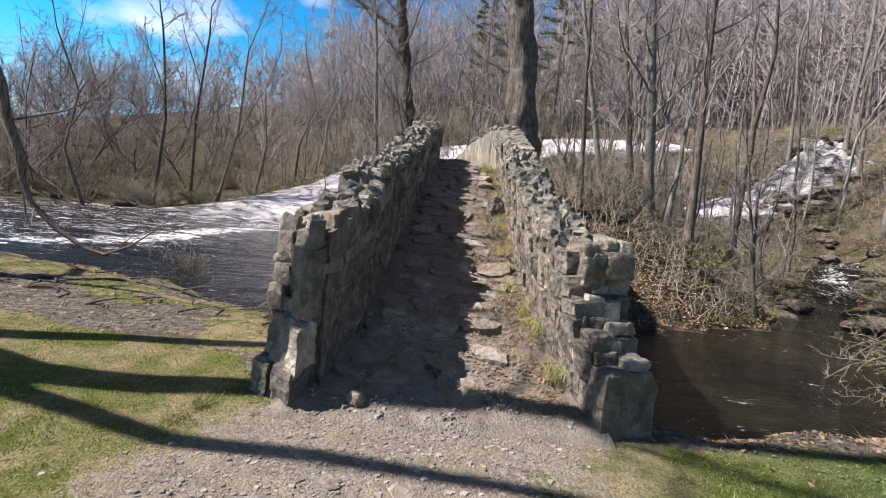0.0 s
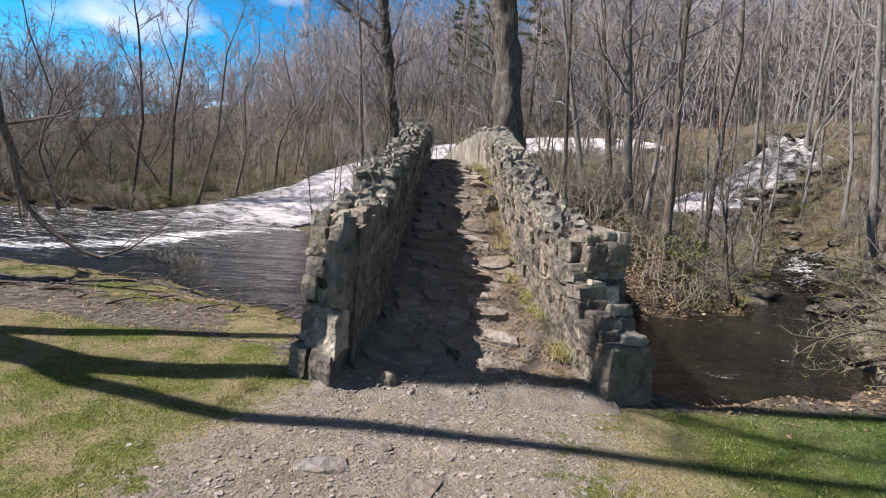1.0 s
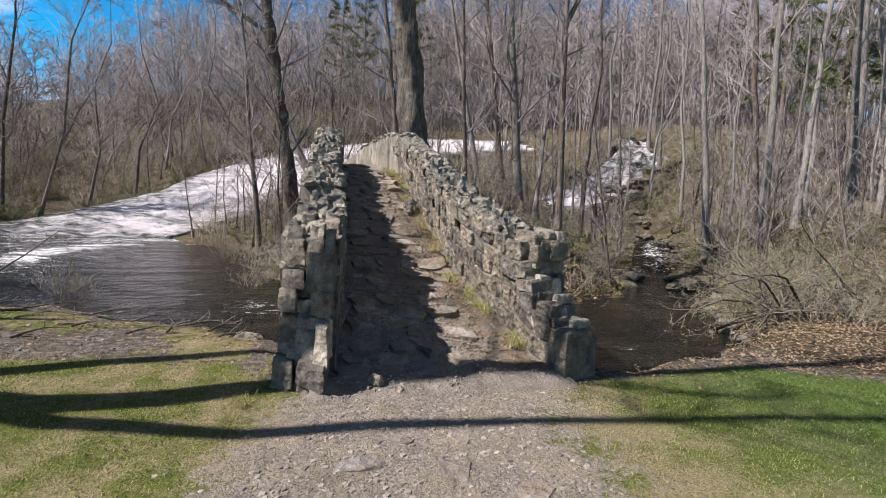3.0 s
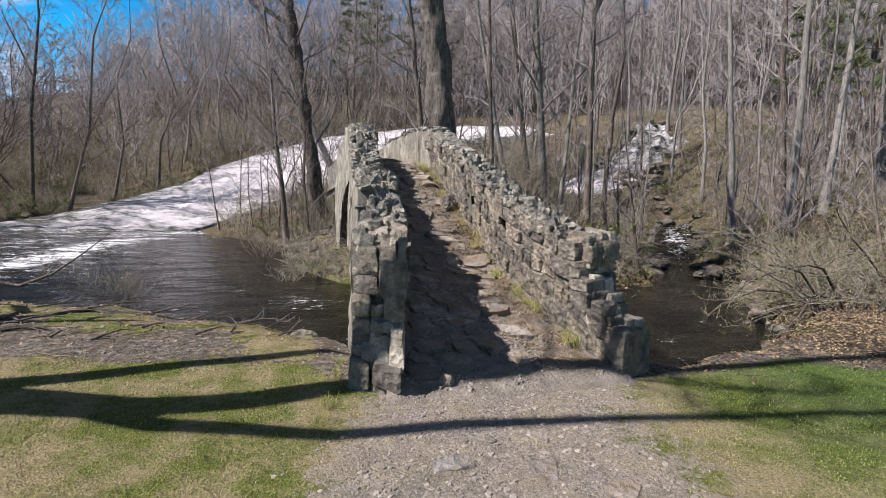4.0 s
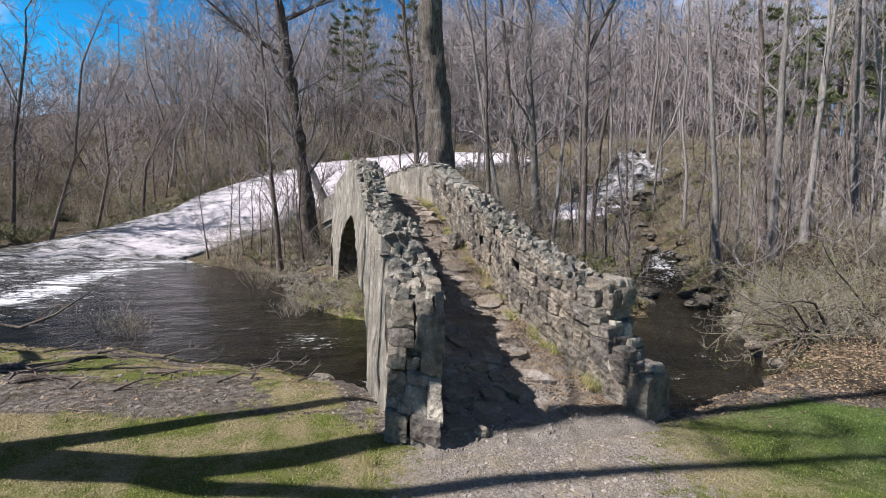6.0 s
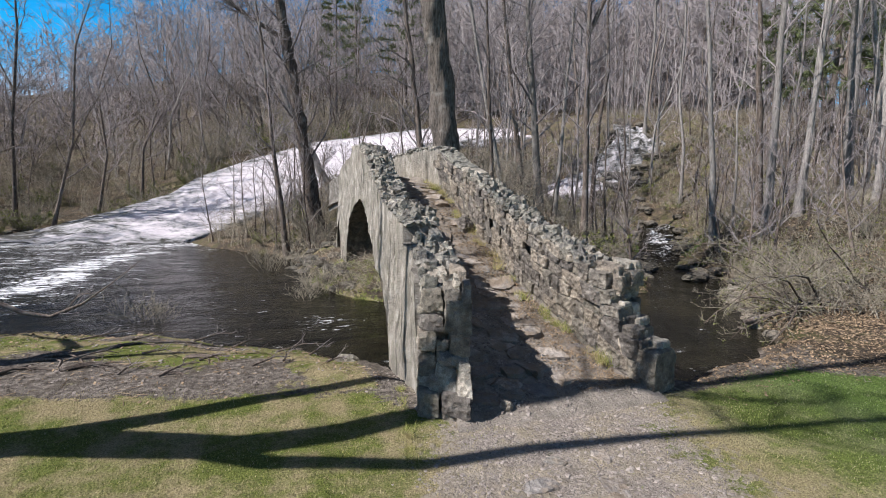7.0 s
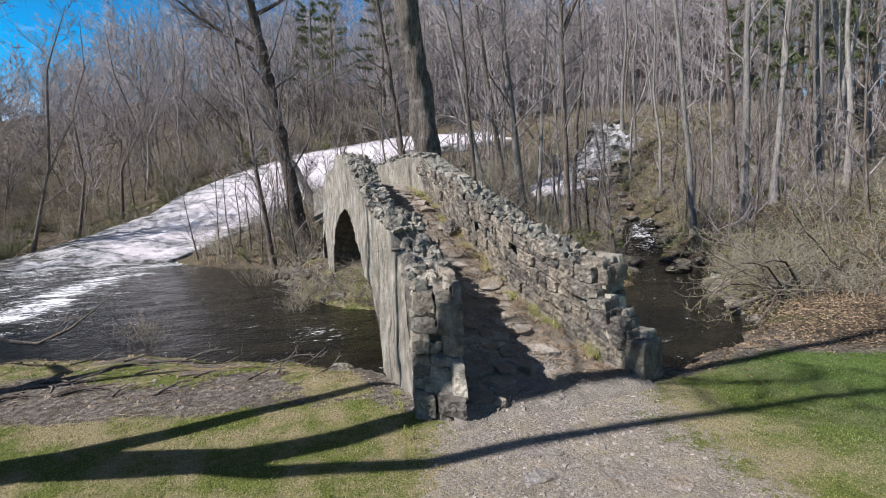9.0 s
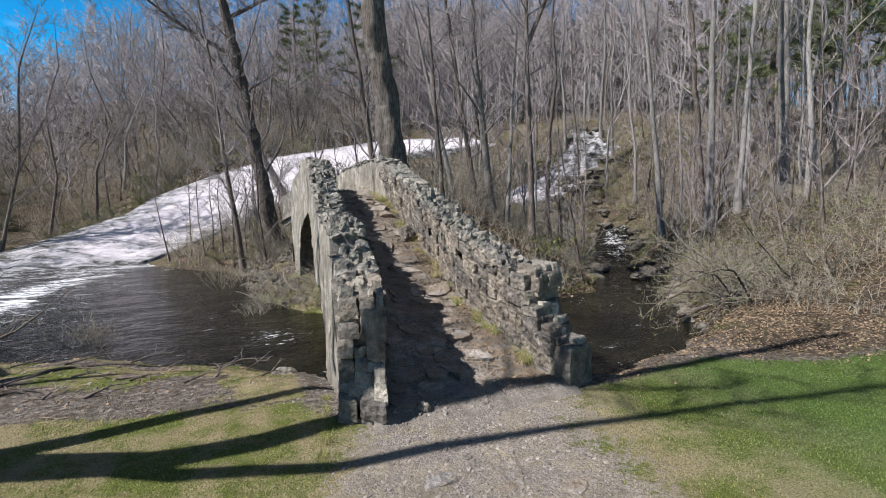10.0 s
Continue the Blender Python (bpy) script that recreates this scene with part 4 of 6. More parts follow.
def far_woods():
    """Distant wooded hill: a mass of thin bare stems and twigs."""
    rnd = random.Random(5)
    t = Tubes()
    for i in range(4300):
        a, d = radians(rnd.uniform(-52, 74)), rnd.uniform(58, 105)
        if i >= 3300:      # unseen stems added behind the lawn to block low sky light
            a, d = radians(rnd.uniform(80, 305)), rnd.uniform(34, 60)
        elif i >= 2300:
            a, d = radians(rnd.uniform(14, 52)), rnd.uniform(46, 70)
        if -0.9 < a < radians(-17) and rnd.random() < 0.55:
            continue
        x, y = -2 + d * math.sin(a), d * math.cos(a)
        z = ground_at(x, y)
        h = rnd.uniform(9, 17) * (0.65 if a < radians(-14) else 1.0)
        top = Vector((x + rnd.gauss(0, 1.6), y, z + h))
        t.spike(Vector((x, y, z - 0.3)), top, rnd.uniform(0.03, 0.065))
        for k in range(36):
            f = rnd.uniform(0.04, 0.95)
            p = Vector((x, y, z)).lerp(top, f)
            q = p + Vector((rnd.uniform(-1, 1), rnd.uniform(-1, 1), rnd.uniform(-0.2, 1.1))) * rnd.uniform(0.8, 2.8) * (1.2 - f * 0.6)
            t.spike(p, q, 0.042)
    ob = new("far_woods", t.mesh("far_woods", M_TWIG))
    return tagged(ob, "distant bare woods covering the hill, with unseen stems added behind the lawn", "woods", kind="stuff")


far_woods()


def thicket():
    """Dry undergrowth that clothes the far slopes and the island."""
    rnd = random.Random(77)
    pale, dark = Tubes(), Tubes()
    xs, ys = [], []
    while len(xs) < 30000:
        a, d = radians(rnd.uniform(-46, 68)), 12 + 44 * rnd.random() ** 0.9
        x, y = -2 + d * math.sin(a), d * math.cos(a)
        if (y < 17 and -0.9 < x < 2.4) or (y < 12.4 and x < 2.4) or (lerp(SHORE, x) - y > -0.5 and x < 7.5):
            continue
        xs.append(x)
        ys.append(y)
    zs = ground_height(np.array(xs), np.array(ys))
    for x, y, z in zip(xs, ys, zs):
        if z < WATER + 0.1 or near_water(x, y):
            continue
        az = math.atan2(x + 2, y)
        tall = rnd.uniform(0.25, 0.8) if az > radians(28) else rnd.uniform(0.4, 1.7)
        if -4 < x < 3 and y < 24:
            tall *= 0.3
        tall *= 0.6 + 0.8 * max(0.0, 0.5 + noise.noise(Vector((x * 0.35, y * 0.35, 2.0))))
        t = (pale, dark)[rnd.random() < 0.25]
        p = Vector((x, y, z - 0.05))
        tip = p + Vector((rnd.gauss(0, 0.35), rnd.gauss(0, 0.35), 1)) * tall
        t.spike(p, tip, 0.012)
        for _ in range(5):
            q = p.lerp(tip, rnd.uniform(0.2, 0.95))
            t.spike(q, q + Vector((rnd.gauss(0, 0.6), rnd.gauss(0, 0.6), rnd.uniform(0.0, 0.7))) * tall * 0.6, 0.008)
    for tubes, material, label in ((pale, M_BRUSH, "dry tangled undergrowth on the woodland slopes"), (dark, M_BARK, "dark leafless undergrowth on the woodland slopes")):
        tagged(new("thicket", tubes.mesh("thicket", material)), label, "undergrowth", kind="stuff")


thicket()


def valley_floor():
    """Low tangled growth, dead stalks and green tufts on the floor of the side valley."""
    rnd = random.Random(83)
    dry, green, leaf = Tubes(), Tubes(), Tubes()
    pts = [(rnd.uniform(5.5, 27), rnd.uniform(6.5, 34)) for _ in range(15000)]
    zs = ground_height(np.array([p[0] for p in pts]), np.array([p[1] for p in pts]))
    for (x, y), z in zip(pts, zs):
        stream = abs((y - 14) - (x - 11.2) * 1.15)
        if z < WATER + 0.1 or (stream < 1.3 and 8 < x < 18) or (12 < x < 25 and abs(y - float(lerp(FALLS_LINE, x))) < 0.9) or y < lerp(SHORE, x) + 0.5 and x < 9 or y < 6.5 + 0.1 * x:
            continue
        kind = rnd.random() + 0.5 * noise.noise(Vector((x * 0.5, y * 0.5, 3.0)))
        p = Vector((x, y, z - 0.03))
        if kind > 0.78:
            for _ in range(7):
                q = p + Vector((rnd.gauss(0, 0.09), rnd.gauss(0, 0.09), 0))
                green.spike(q, q + Vector((rnd.gauss(0, 0.1), rnd.gauss(0, 0.1), rnd.uniform(0.08, 0.3))), 0.012)
        elif kind > 0.3:
            tall = rnd.uniform(0.2, 0.75)
            tip = p + Vector((rnd.gauss(0, 0.5), rnd.gauss(0, 0.5), 1)) * tall
            dry.spike(p, tip, 0.010)
            for _ in range(5):
                q = p.lerp(tip, rnd.uniform(0.2, 0.95))
                dry.spike(q, q + Vector((rnd.gauss(0, 0.7), rnd.gauss(0, 0.7), rnd.uniform(-0.1, 0.6))) * tall * 0.7, 0.007)
        else:
            for _ in range(6):
                u = p + Vector((rnd.gauss(0, 0.2), rnd.gauss(0, 0.2), 0.05))
                a = Vector((rnd.uniform(-1, 1), rnd.uniform(-1, 1), rnd.uniform(-0.4, 0.5))) * 0.06
                b = Vector((-a.y, a.x, rnd.uniform(-0.03, 0.03))) * 0.7
                k = len(leaf.v)
                leaf.v += [u - a, u + b, u + a, u - b]
                leaf.f.append((k, k + 1, k + 2, k + 3))
    for tubes, material, name, label, category in ((dry, M_BRUSH, "valley_brush", "low dry brush on the floor of the side valley", "undergrowth"), (green, M_GREEN, "valley_grass", "green tufts of spring growth in the side valley", "grass"), (leaf, M_LEAF, "valley_leaves", "brown fallen leaves in the side valley", "leaves")):
        tagged(new(name, tubes.mesh(name, material, False)), label, category, kind="stuff")


valley_floor()


def sapling(seed):
    rnd = random.Random(seed)
    tall = rnd.uniform(3.5, 6.5)
    lean = Vector((rnd.uniform(-0.3, 0.3), rnd.uniform(-0.2, 0.2), 1))
    path = [tuple(lean * tall * t + Vector((rnd.uniform(-0.2, 0.2), rnd.uniform(-0.2, 0.2), 0)) * (t > 0)) for t in (0, 0.35, 0.7, 1.0)]
    return tree_meshes(seed, path, rnd.uniform(0.03, 0.055), 0.012, 0.15, 14, tall * 0.28, 0.85, 6, M_BARK, M_TWIG, 0.008, 4, (), 3, 3)


SAPLINGS = [sapling(600 + i) for i in range(6)]


def scatter_saplings():
    rnd = random.Random(66)
    placed = 0
    while placed < 170:
        a, d = radians(rnd.uniform(-46, 66)), 16 + 26 * rnd.random()
        x, y = -2 + d * math.sin(a), d * math.cos(a)
        if near_water(x, y) or (-2.5 < x < 2.2 and y < 18) or (lerp(SHORE, x) - y > -0.4 and x < 9) or radians(28.5) < a < radians(41) and rnd.random() < 0.45:
            continue
        plant("sapling", SAPLINGS[rnd.randrange(6)], x, y, "thin bare sapling in the undergrowth", "tree", "saplings", rnd.uniform(0, 6.28), rnd.uniform(0.7, 1.2))
        placed += 1
    for x, y, size in ((-3.4, 22.6, 0.8), (-4.2, 23.4, 0.75), (-2.8, 22.2, 0.7), (-4.8, 24.0, 0.8), (-2.2, 21.6, 0.7), (-3.9, 24.2, 0.9), (-1.9, 22.6, 0.8)):
        plant("sapling", SAPLINGS[int(x * 10) % 6], x, y, "thin bare stem leaning on the island's tip", "tree", "saplings", x * 3, size)


scatter_saplings()


def scrub_tree(seed):
    """A small crooked tree with several dark stems that arch outwards."""
    rnd = random.Random(seed)
    trunk, crown = Tubes(), Tubes()
    for i in range(rnd.choice((2, 3, 3))):
        w = rnd.uniform(0, 6.283)
        d = Vector((math.cos(w) * 0.55, math.sin(w) * 0.4, 1))
        path = wander(rnd, Vector((0, 0, -0.2)), d, rnd.uniform(4.5, 8.0), 8, 0.20, 0.02)
        r = rnd.uniform(0.04, 0.075)
        trunk.tube(path, taper(r, 0.014, 9), 5)
        for j in range(4):
            p, e = on_path(path, rnd.uniform(0.3, 0.85))
            side = Vector((rnd.uniform(-1, 1), rnd.uniform(-1, 1), rnd.uniform(0.1, 0.8)))
            limb = wander(rnd, p, e * 0.4 + side, rnd.uniform(1.6, 3.4), 6, 0.26, 0.0)
            trunk.tube(limb, taper(r * 0.5, 0.010, 7), 4)
            branches(crown, rnd, limb, [r * 0.5, 0.01], 0.1, 7, 1.3, 0.9, 3, 4, twig=0.009, twigs=3, rise=0.02)
        branches(crown, rnd, path, [r, 0.014], 0.2, 9, 1.8, 0.9, 4, 4, twig=0.009, twigs=3)
    return trunk.mesh("trunk", M_BARK), crown.mesh("crown", M_TWIG)


SCRUB = [scrub_tree(700 + i) for i in range(6)]


CHUTE_EDGE = [(-40, 24.5), (-16.0, 26.8), (-13.6, 28.4), (-11.4, 29.6), (-8.7, 31.7), (-7.6, 33.3), (-4.6, 35.3), (-0.3, 36.8), (9, 40.3)]


def shore_brush():
    """Brush, low green shrubs and dark rocks that line the pool and the chute on the far side."""
    rnd = random.Random(58)
    made = 0
    while made < 120:
        x = rnd.uniform(-30, 4)
        y = float(lerp(CHUTE_EDGE, x)) + 0.5 + rnd.expovariate(0.5)
        if not WATER + 0.05 < ground_at(x, y) < 7:
            continue
        if rnd.random() < 0.4:
            plant("green_shrub", GREEN_SHRUBS[rnd.randrange(2)], x, y, "low shrub with small green leaves", "shrub", "green shrubs", rnd.uniform(0, 6.28), rnd.uniform(0.7, 1.3))
        else:
            plant("shrub", SHRUBS[rnd.randrange(5)], x, y, "leafless brown brush at the pool's far shore", "shrub", "woodland brush", rnd.uniform(0, 6.28), rnd.uniform(0.5, 1.1))
        made += 1


shore_brush()


def scatter_scrub():
    rnd = random.Random(44)
    placed = 0
    while placed < 60:
        x, y = rnd.uniform(-34, 4), rnd.uniform(26.5, 50)
        if near_water(x, y):
            continue
        plant("scrub_tree", SCRUB[rnd.randrange(6)], x, y, "small crooked bare tree on the slope beyond the pool", "tree", "scrub trees", rnd.uniform(0, 6.28), rnd.uniform(0.7, 1.25))
        placed += 1


scatter_scrub()

# ---- stones of the bridge ----
def yaw_of(line, y):
    return -math.atan2(float(lerp(line, y + 0.1) - lerp(line, y - 0.1)), 0.2)


def face_stones(parent, line, top, side, y0, y1, seed, holes=()):
    """Fitted rubble: uneven courses that climb with the roadway, each stone cut to its neighbours and set just proud of the joints."""
    rnd = random.Random(seed)
    levels = [-0.12]
    while levels[-1] < 1.55:
        levels.append(levels[-1] + rnd.uniform(0.10, 0.27))

    def height(r, y):
        return levels[r] + 0.12 * noise.noise(Vector((y * 1.7, r * 5.1, seed)))

    for r in range(len(levels) - 1):
        y = y0 + rnd.uniform(-0.12, 0.0)
        lean = rnd.uniform(-0.04, 0.04)
        while y < y1:
            wid = rnd.choice((rnd.uniform(0.09, 0.2), rnd.uniform(0.2, 0.5))) * (0.75 + 1.1 * (levels[r + 1] - levels[r]))
            lean2 = rnd.uniform(-0.08, 0.08)
            a, b, c, d = y, y + wid, y + wid + lean2, y + lean
            ring = [(a, height(r, a)), ((a + b) / 2, height(r, (a + b) / 2)), (b, height(r, b)), ((b + c) / 2, (height(r, b) + height(r + 1, c)) / 2),
                    (c, height(r + 1, c)), ((c + d) / 2, height(r + 1, (c + d) / 2)), (d, height(r + 1, d)), ((a + d) / 2, (height(r, a) + height(r + 1, d)) / 2)]
            my, mv = sum(q[0] for q in ring) / 8, sum(q[1] for q in ring) / 8
            y, lean = b, lean2
            z_mid = float(lerp(DECK, my)) + mv
            if z_mid + 0.06 > float(lerp(top, my)) or rnd.random() < 0.05:
                continue
            if any(abs(my - u) < 0.17 and abs(z_mid - v) < 0.16 for u, v in holes):
                continue
            proud = rnd.choice((rnd.uniform(0.0, 0.022), rnd.uniform(0.0, 0.05)))
            verts, faces = [], []
            mx = float(lerp(line, my))
            for shrink, out in ((0.965, -0.04), (0.925, 0.0 + proud * 0.7), (0.82, 0.012 + proud)):
                for q in ring:
                    yy = my + (q[0] - my) * (shrink + rnd.uniform(-0.03, 0.02))
                    vv = mv + (q[1] - mv) * (shrink + rnd.uniform(-0.04, 0.02))
                    x = float(lerp(line, yy)) + LEAN * (0.55 - vv) * (side > 0) - side * (out + rnd.uniform(-0.007, 0.007)) - mx
                    verts.append((x, yy - my, float(lerp(DECK, yy)) + vv - z_mid))
            verts.append((LEAN * (0.55 - mv) * (side > 0) - side * (0.008 + proud + rnd.uniform(-0.01, 0.012)), rnd.uniform(-0.03, 0.03), rnd.uniform(-0.03, 0.03)))
            for k in range(8):
                n = (k + 1) % 8
                faces += [(k, n, 8 + n, 8 + k), (8 + k, 8 + n, 16 + n, 16 + k), (16 + k, 16 + n, 24)]
            if side > 0:
                faces = [f[::-1] for f in faces]
            ob = mesh_object("stone", verts, faces, M_STONE, parent)
            ob.location = (mx, my, z_mid)


def coping_stones(parent, inner, outer, top, y0, y1, seed, most=290):
    """Upright jagged slabs and rubble along the top of a wall; the far ones are joined."""
    rnd = random.Random(seed)
    y, made = y0, 0
    verts, faces = [], []
    while y < y1:
        wid = rnd.uniform(0.045, 0.105)
        zt = float(lerp(top, y)) - 0.04
        a, b = float(lerp(inner, y)) + lean_of(1 if parent is wall_right else -1, y, zt), float(lerp(outer, y))
        b += 0.07 if b < a else -0.07
        lo, hi = min(a, b), max(a, b)
        cuts = sorted([0.0, rnd.uniform(0.18, 0.32), rnd.uniform(0.4, 0.6), rnd.uniform(0.68, 0.84), 1.0])
        flat = y > 9.3 and lo > 0
        for u, v in zip(cuts[:-1], cuts[1:]):
            if flat and y < 10.9 or rnd.random() < 0.14:
                continue
            w = (hi - lo) * (v - u)
            hgt = rnd.choice((rnd.uniform(0.04, 0.12), rnd.uniform(0.08, 0.22))) * (0.6 if flat else 1.0)
            rot = Euler((rnd.uniform(-0.5, 0.5), rnd.uniform(-0.4, 0.4), rnd.uniform(-0.8, 0.8)))
            at = (lo + (hi - lo) * (u + v) / 2 + rnd.uniform(-0.03, 0.03), y + rnd.uniform(-0.04, 0.04), zt + hgt * 0.28)
            size = (w * rnd.uniform(0.9, 1.4), wid * rnd.uniform(1.0, 1.8), hgt)
            me = COPINGS[rnd.randrange(14)]
            if made < most:
                piece("coping_stone", me, parent, at, rot, size)
                made += 1
            else:
                m, k = Matrix.LocRotScale(at, rot, size), len(verts)
                verts += [m @ q.co for q in me.vertices]
                faces += [tuple(k + n for n in p.vertices) for p in me.polygons]
        y += wid * 1.12
    if verts:
        tagged(mesh_object("coping_rubble", verts, faces, M_COPING, parent), kind="stuff")


face_stones(wall_right, RIGHT_IN, RIGHT_TOP, 1, 4.32, 11.1, 11, ((6.65, 1.52), (8.12, 1.82)))
face_stones(wall_left, LEFT_IN, LEFT_TOP, -1, 4.28, 12.6, 12)
coping_stones(wall_right, RIGHT_IN, RIGHT_OUT, RIGHT_TOP, 5.0, 14.5, 13)
coping_stones(wall_left, LEFT_IN, LEFT_OUT, LEFT_TOP, 4.5, 13.8, 14)


def deck_stones():
    rnd = random.Random(31)
    y = 4.25
    n = 0
    while y < 12.8:
        a, b = float(lerp(LEFT_IN, y)) + 0.08, float(lerp(RIGHT_IN, y)) - 0.08
        x = a + rnd.uniform(0, 0.15)
        row = rnd.uniform(0.20, 0.38)
        while x < b - 0.1:
            w = rnd.uniform(0.18, 0.48)
            if rnd.random() < (0.85 if x < 0.15 else 0.45):
                z = float(lerp(DECK, y))
                slope = math.atan(float(lerp(DECK, y + 0.3) - lerp(DECK, y - 0.3)) / 0.6)
                rot = Euler((slope + rnd.uniform(-0.07, 0.07), rnd.uniform(-0.06, 0.06), rnd.uniform(-0.5, 0.5)))
                piece("flagstone", FLAGS[rnd.randrange(12)], deck, (x + w / 2, y + rnd.uniform(-0.08, 0.08), z + rnd.uniform(-0.065, -0.025)), rot, (w, row * rnd.uniform(0.8, 1.2), rnd.uniform(0.10, 0.17)))
                n += 1
            x += w + rnd.uniform(0.0, 0.08)
        y += row


deck_stones()


def hewn(parent, seed, at, size, turn, tip=0.0, roll=0.0, chipped=0.05, taper_top=0.0, material=None, name="stone", back=None):
    """One broken block of the wall's end: flat faces, chipped arrises, its top narrower where it is worn."""
    rnd = random.Random(seed)
    bm = bmesh.new()
    bmesh.ops.create_cube(bm, size=1.0)
    bmesh.ops.subdivide_edges(bm, edges=bm.edges[:], cuts=5, use_grid_fill=True)
    lean = (rnd.uniform(-0.5, 0.5) * taper_top, rnd.uniform(-0.2, 0.5) * taper_top)
    for v in bm.verts:
        edge = sum(abs(c) > 0.49 for c in v.co)
        up = v.co.z + 0.5
        if edge > 1:
            v.co *= 1 - chipped * rnd.uniform(0.2, 1.6) * (1.5 if edge > 2 else 1.0)
        v.co.x = v.co.x * (1 - taper_top * up * 0.5) + lean[0] * up * 0.3
        v.co.y = v.co.y * (1 - taper_top * up * 0.3) + lean[1] * up * 0.3
        n = noise.noise_vector(Vector((v.co.x * size[0], v.co.y * size[1], v.co.z * size[2])) * 9 + Vector((seed * 1.7, 0, 0)))
        m = noise.noise_vector(Vector((v.co.x * size[0], v.co.y * size[1], v.co.z * size[2])) * 24 + Vector((0, seed * 1.3, 0)))
        v.co += Vector(((n[0] + 0.4 * m[0]) / size[0], (n[1] + 0.4 * m[1]) / size[1], (n[2] + 0.4 * m[2]) / size[2])) * 0.020
    if back:       # the block's sides run with the wall though its face is cut askew
        across = Vector((math.cos(turn), math.sin(turn), 0))
        for v in bm.verts:
            v.co = across * v.co.x * size[0] + Vector((back[0], back[1], -tip)) * v.co.y * size[1] + Vector((0, roll, 1)) * v.co.z * size[2]
        size, turn, tip, roll = (1, 1, 1), 0, 0, 0
    for e in bm.edges:
        e.smooth = e.calc_face_angle(3.0) < 0.6
    for f in bm.faces:
        f.smooth = True
    ob = part(name, bm, material or M_STONE, parent)
    ob.matrix_basis = Matrix.LocRotScale(at, Euler((tip, roll, turn)), size)
    return ob


def wall_end(parent, foot, along, back, turn, width, blocks, seed):
    """Blocks as (from, to across the end; depth of the face; thickness; lower, upper z; tip; worn top; lighter stone)."""
    for k, (u0, u1, depth, thick, z0, z1, tip, worn, light) in enumerate(blocks):
        mid = Vector(foot) + Vector(along) * width * (u0 + u1) / 2 + Vector(back) * (depth + thick / 2)
        hewn(parent, seed + k, (mid.x, mid.y, (z0 + z1) / 2), (width * abs(u1 - u0) * 1.02, thick, (z1 - z0) * 1.03), turn + 0.12 * math.sin(k * 2.3), -tip, 0.06 * math.sin(k * 1.7), 0.06, worn, (M_STONE, M_SUNLIT_RUBBLE)[light], back=back)


# the near end of the shady parapet: squared blocks below, broken rubble with sunlight painted into its pale tone, then
# dark coursed stones up to the coping
wall_end(wall_left, (-1.09, 3.86), (-0.784, 0.62), (0.20, 0.98), -0.669, 0.60, (
    (0.62, 1.00, 0.00, 0.34, 0.03, 0.27, 0.0, 0.1, 0), (0.66, 1.02, -0.02, 0.26, -0.16, 0.03, 0.0, 0.1, 0), (0.02, 0.58, 0.00, 0.32, 0.05, 0.29, 0.0, 0.1, 0), (0.0, 0.66, 0.05, 0.3, -0.16, 0.06, 0.0, 0.0, 0),
    (0.00, 0.27, 0.02, 0.34, 0.28, 0.64, 0.1, 0.4, 1), (0.26, 0.52, 0.10, 0.30, 0.27, 0.45, 0.35, 0.2, 1), (0.50, 0.78, 0.13, 0.30, 0.25, 0.43, 0.5, 0.2, 1), (0.74, 1.00, 0.18, 0.26, 0.24, 0.42, 0.6, 0.2, 1),
    (0.26, 0.66, 0.16, 0.30, 0.43, 0.58, 0.4, 0.2, 1), (0.64, 0.99, 0.22, 0.30, 0.40, 0.67, 0.2, 0.1, 0), (0.06, 0.64, 0.12, 0.34, 0.58, 0.68, 0.12, 0.1, 1),
    (0.66, 0.99, 0.18, 0.34, 0.67, 0.89, 0.0, 0.0, 0), (0.40, 0.64, 0.24, 0.3, 0.68, 0.80, 0.0, 0.0, 0), (0.02, 0.40, 0.14, 0.36, 0.68, 0.90, 0.0, 0.0, 0), (0.46, 0.68, 0.30, 0.2, 0.80, 0.92, 0.0, 0.0, 0),
    (0.00, 0.50, 0.16, 0.40, 0.91, 1.26, 0.05, 0.06, 0), (0.52, 0.99, 0.20, 0.34, 0.90, 1.07, 0.0, 0.15, 0), (0.48, 1.0, 0.26, 0.34, 1.07, 1.14, 0.0, 0.0, 0), (0.52, 0.97, 0.23, 0.36, 1.14, 1.36, 0.1, 0.3, 0),
    (0.18, 0.54, 0.22, 0.34, 1.24, 1.40, 0.2, 0.3, 0), (0.02, 0.17, 0.18, 0.20, 1.26, 1.47, 0.1, 0.4, 1), (0.22, 0.34, 0.26, 0.16, 1.38, 1.52, 0.15, 0.4, 1), (0.60, 0.96, 0.34, 0.30, 1.34, 1.44, 0.3, 0.3, 1),
    (0.0, 0.3, 0.5, 0.3, 1.3, 1.56, 0.2, 0.3, 0), (0.35, 0.7, 0.55, 0.3, 1.34, 1.52, 0.1, 0.4, 1), (0.7, 1.0, 0.6, 0.3, 1.3, 1.5, 0.2, 0.4, 0),
), 2000)
hewn(wall_left, 2060, (-1.24, 4.47, 0.22), (0.55, 0.34, 0.8), -0.669, 0, 0, 0.02, 0.0, M_MORTAR, "mortar", (0.2, 0.98))
hewn(wall_left, 2061, (-1.23, 4.55, 0.96), (0.55, 0.34, 0.7), -0.669, 0, 0, 0.02, 0.0, M_MORTAR, "mortar", (0.2, 0.98))
hewn(wall_right, 2160, (1.42, 4.84, 0.6), (0.40, 0.3, 1.1), 0.372, 0, 0, 0.02, 0.0, M_MORTAR, "mortar", (-0.16, 0.987))
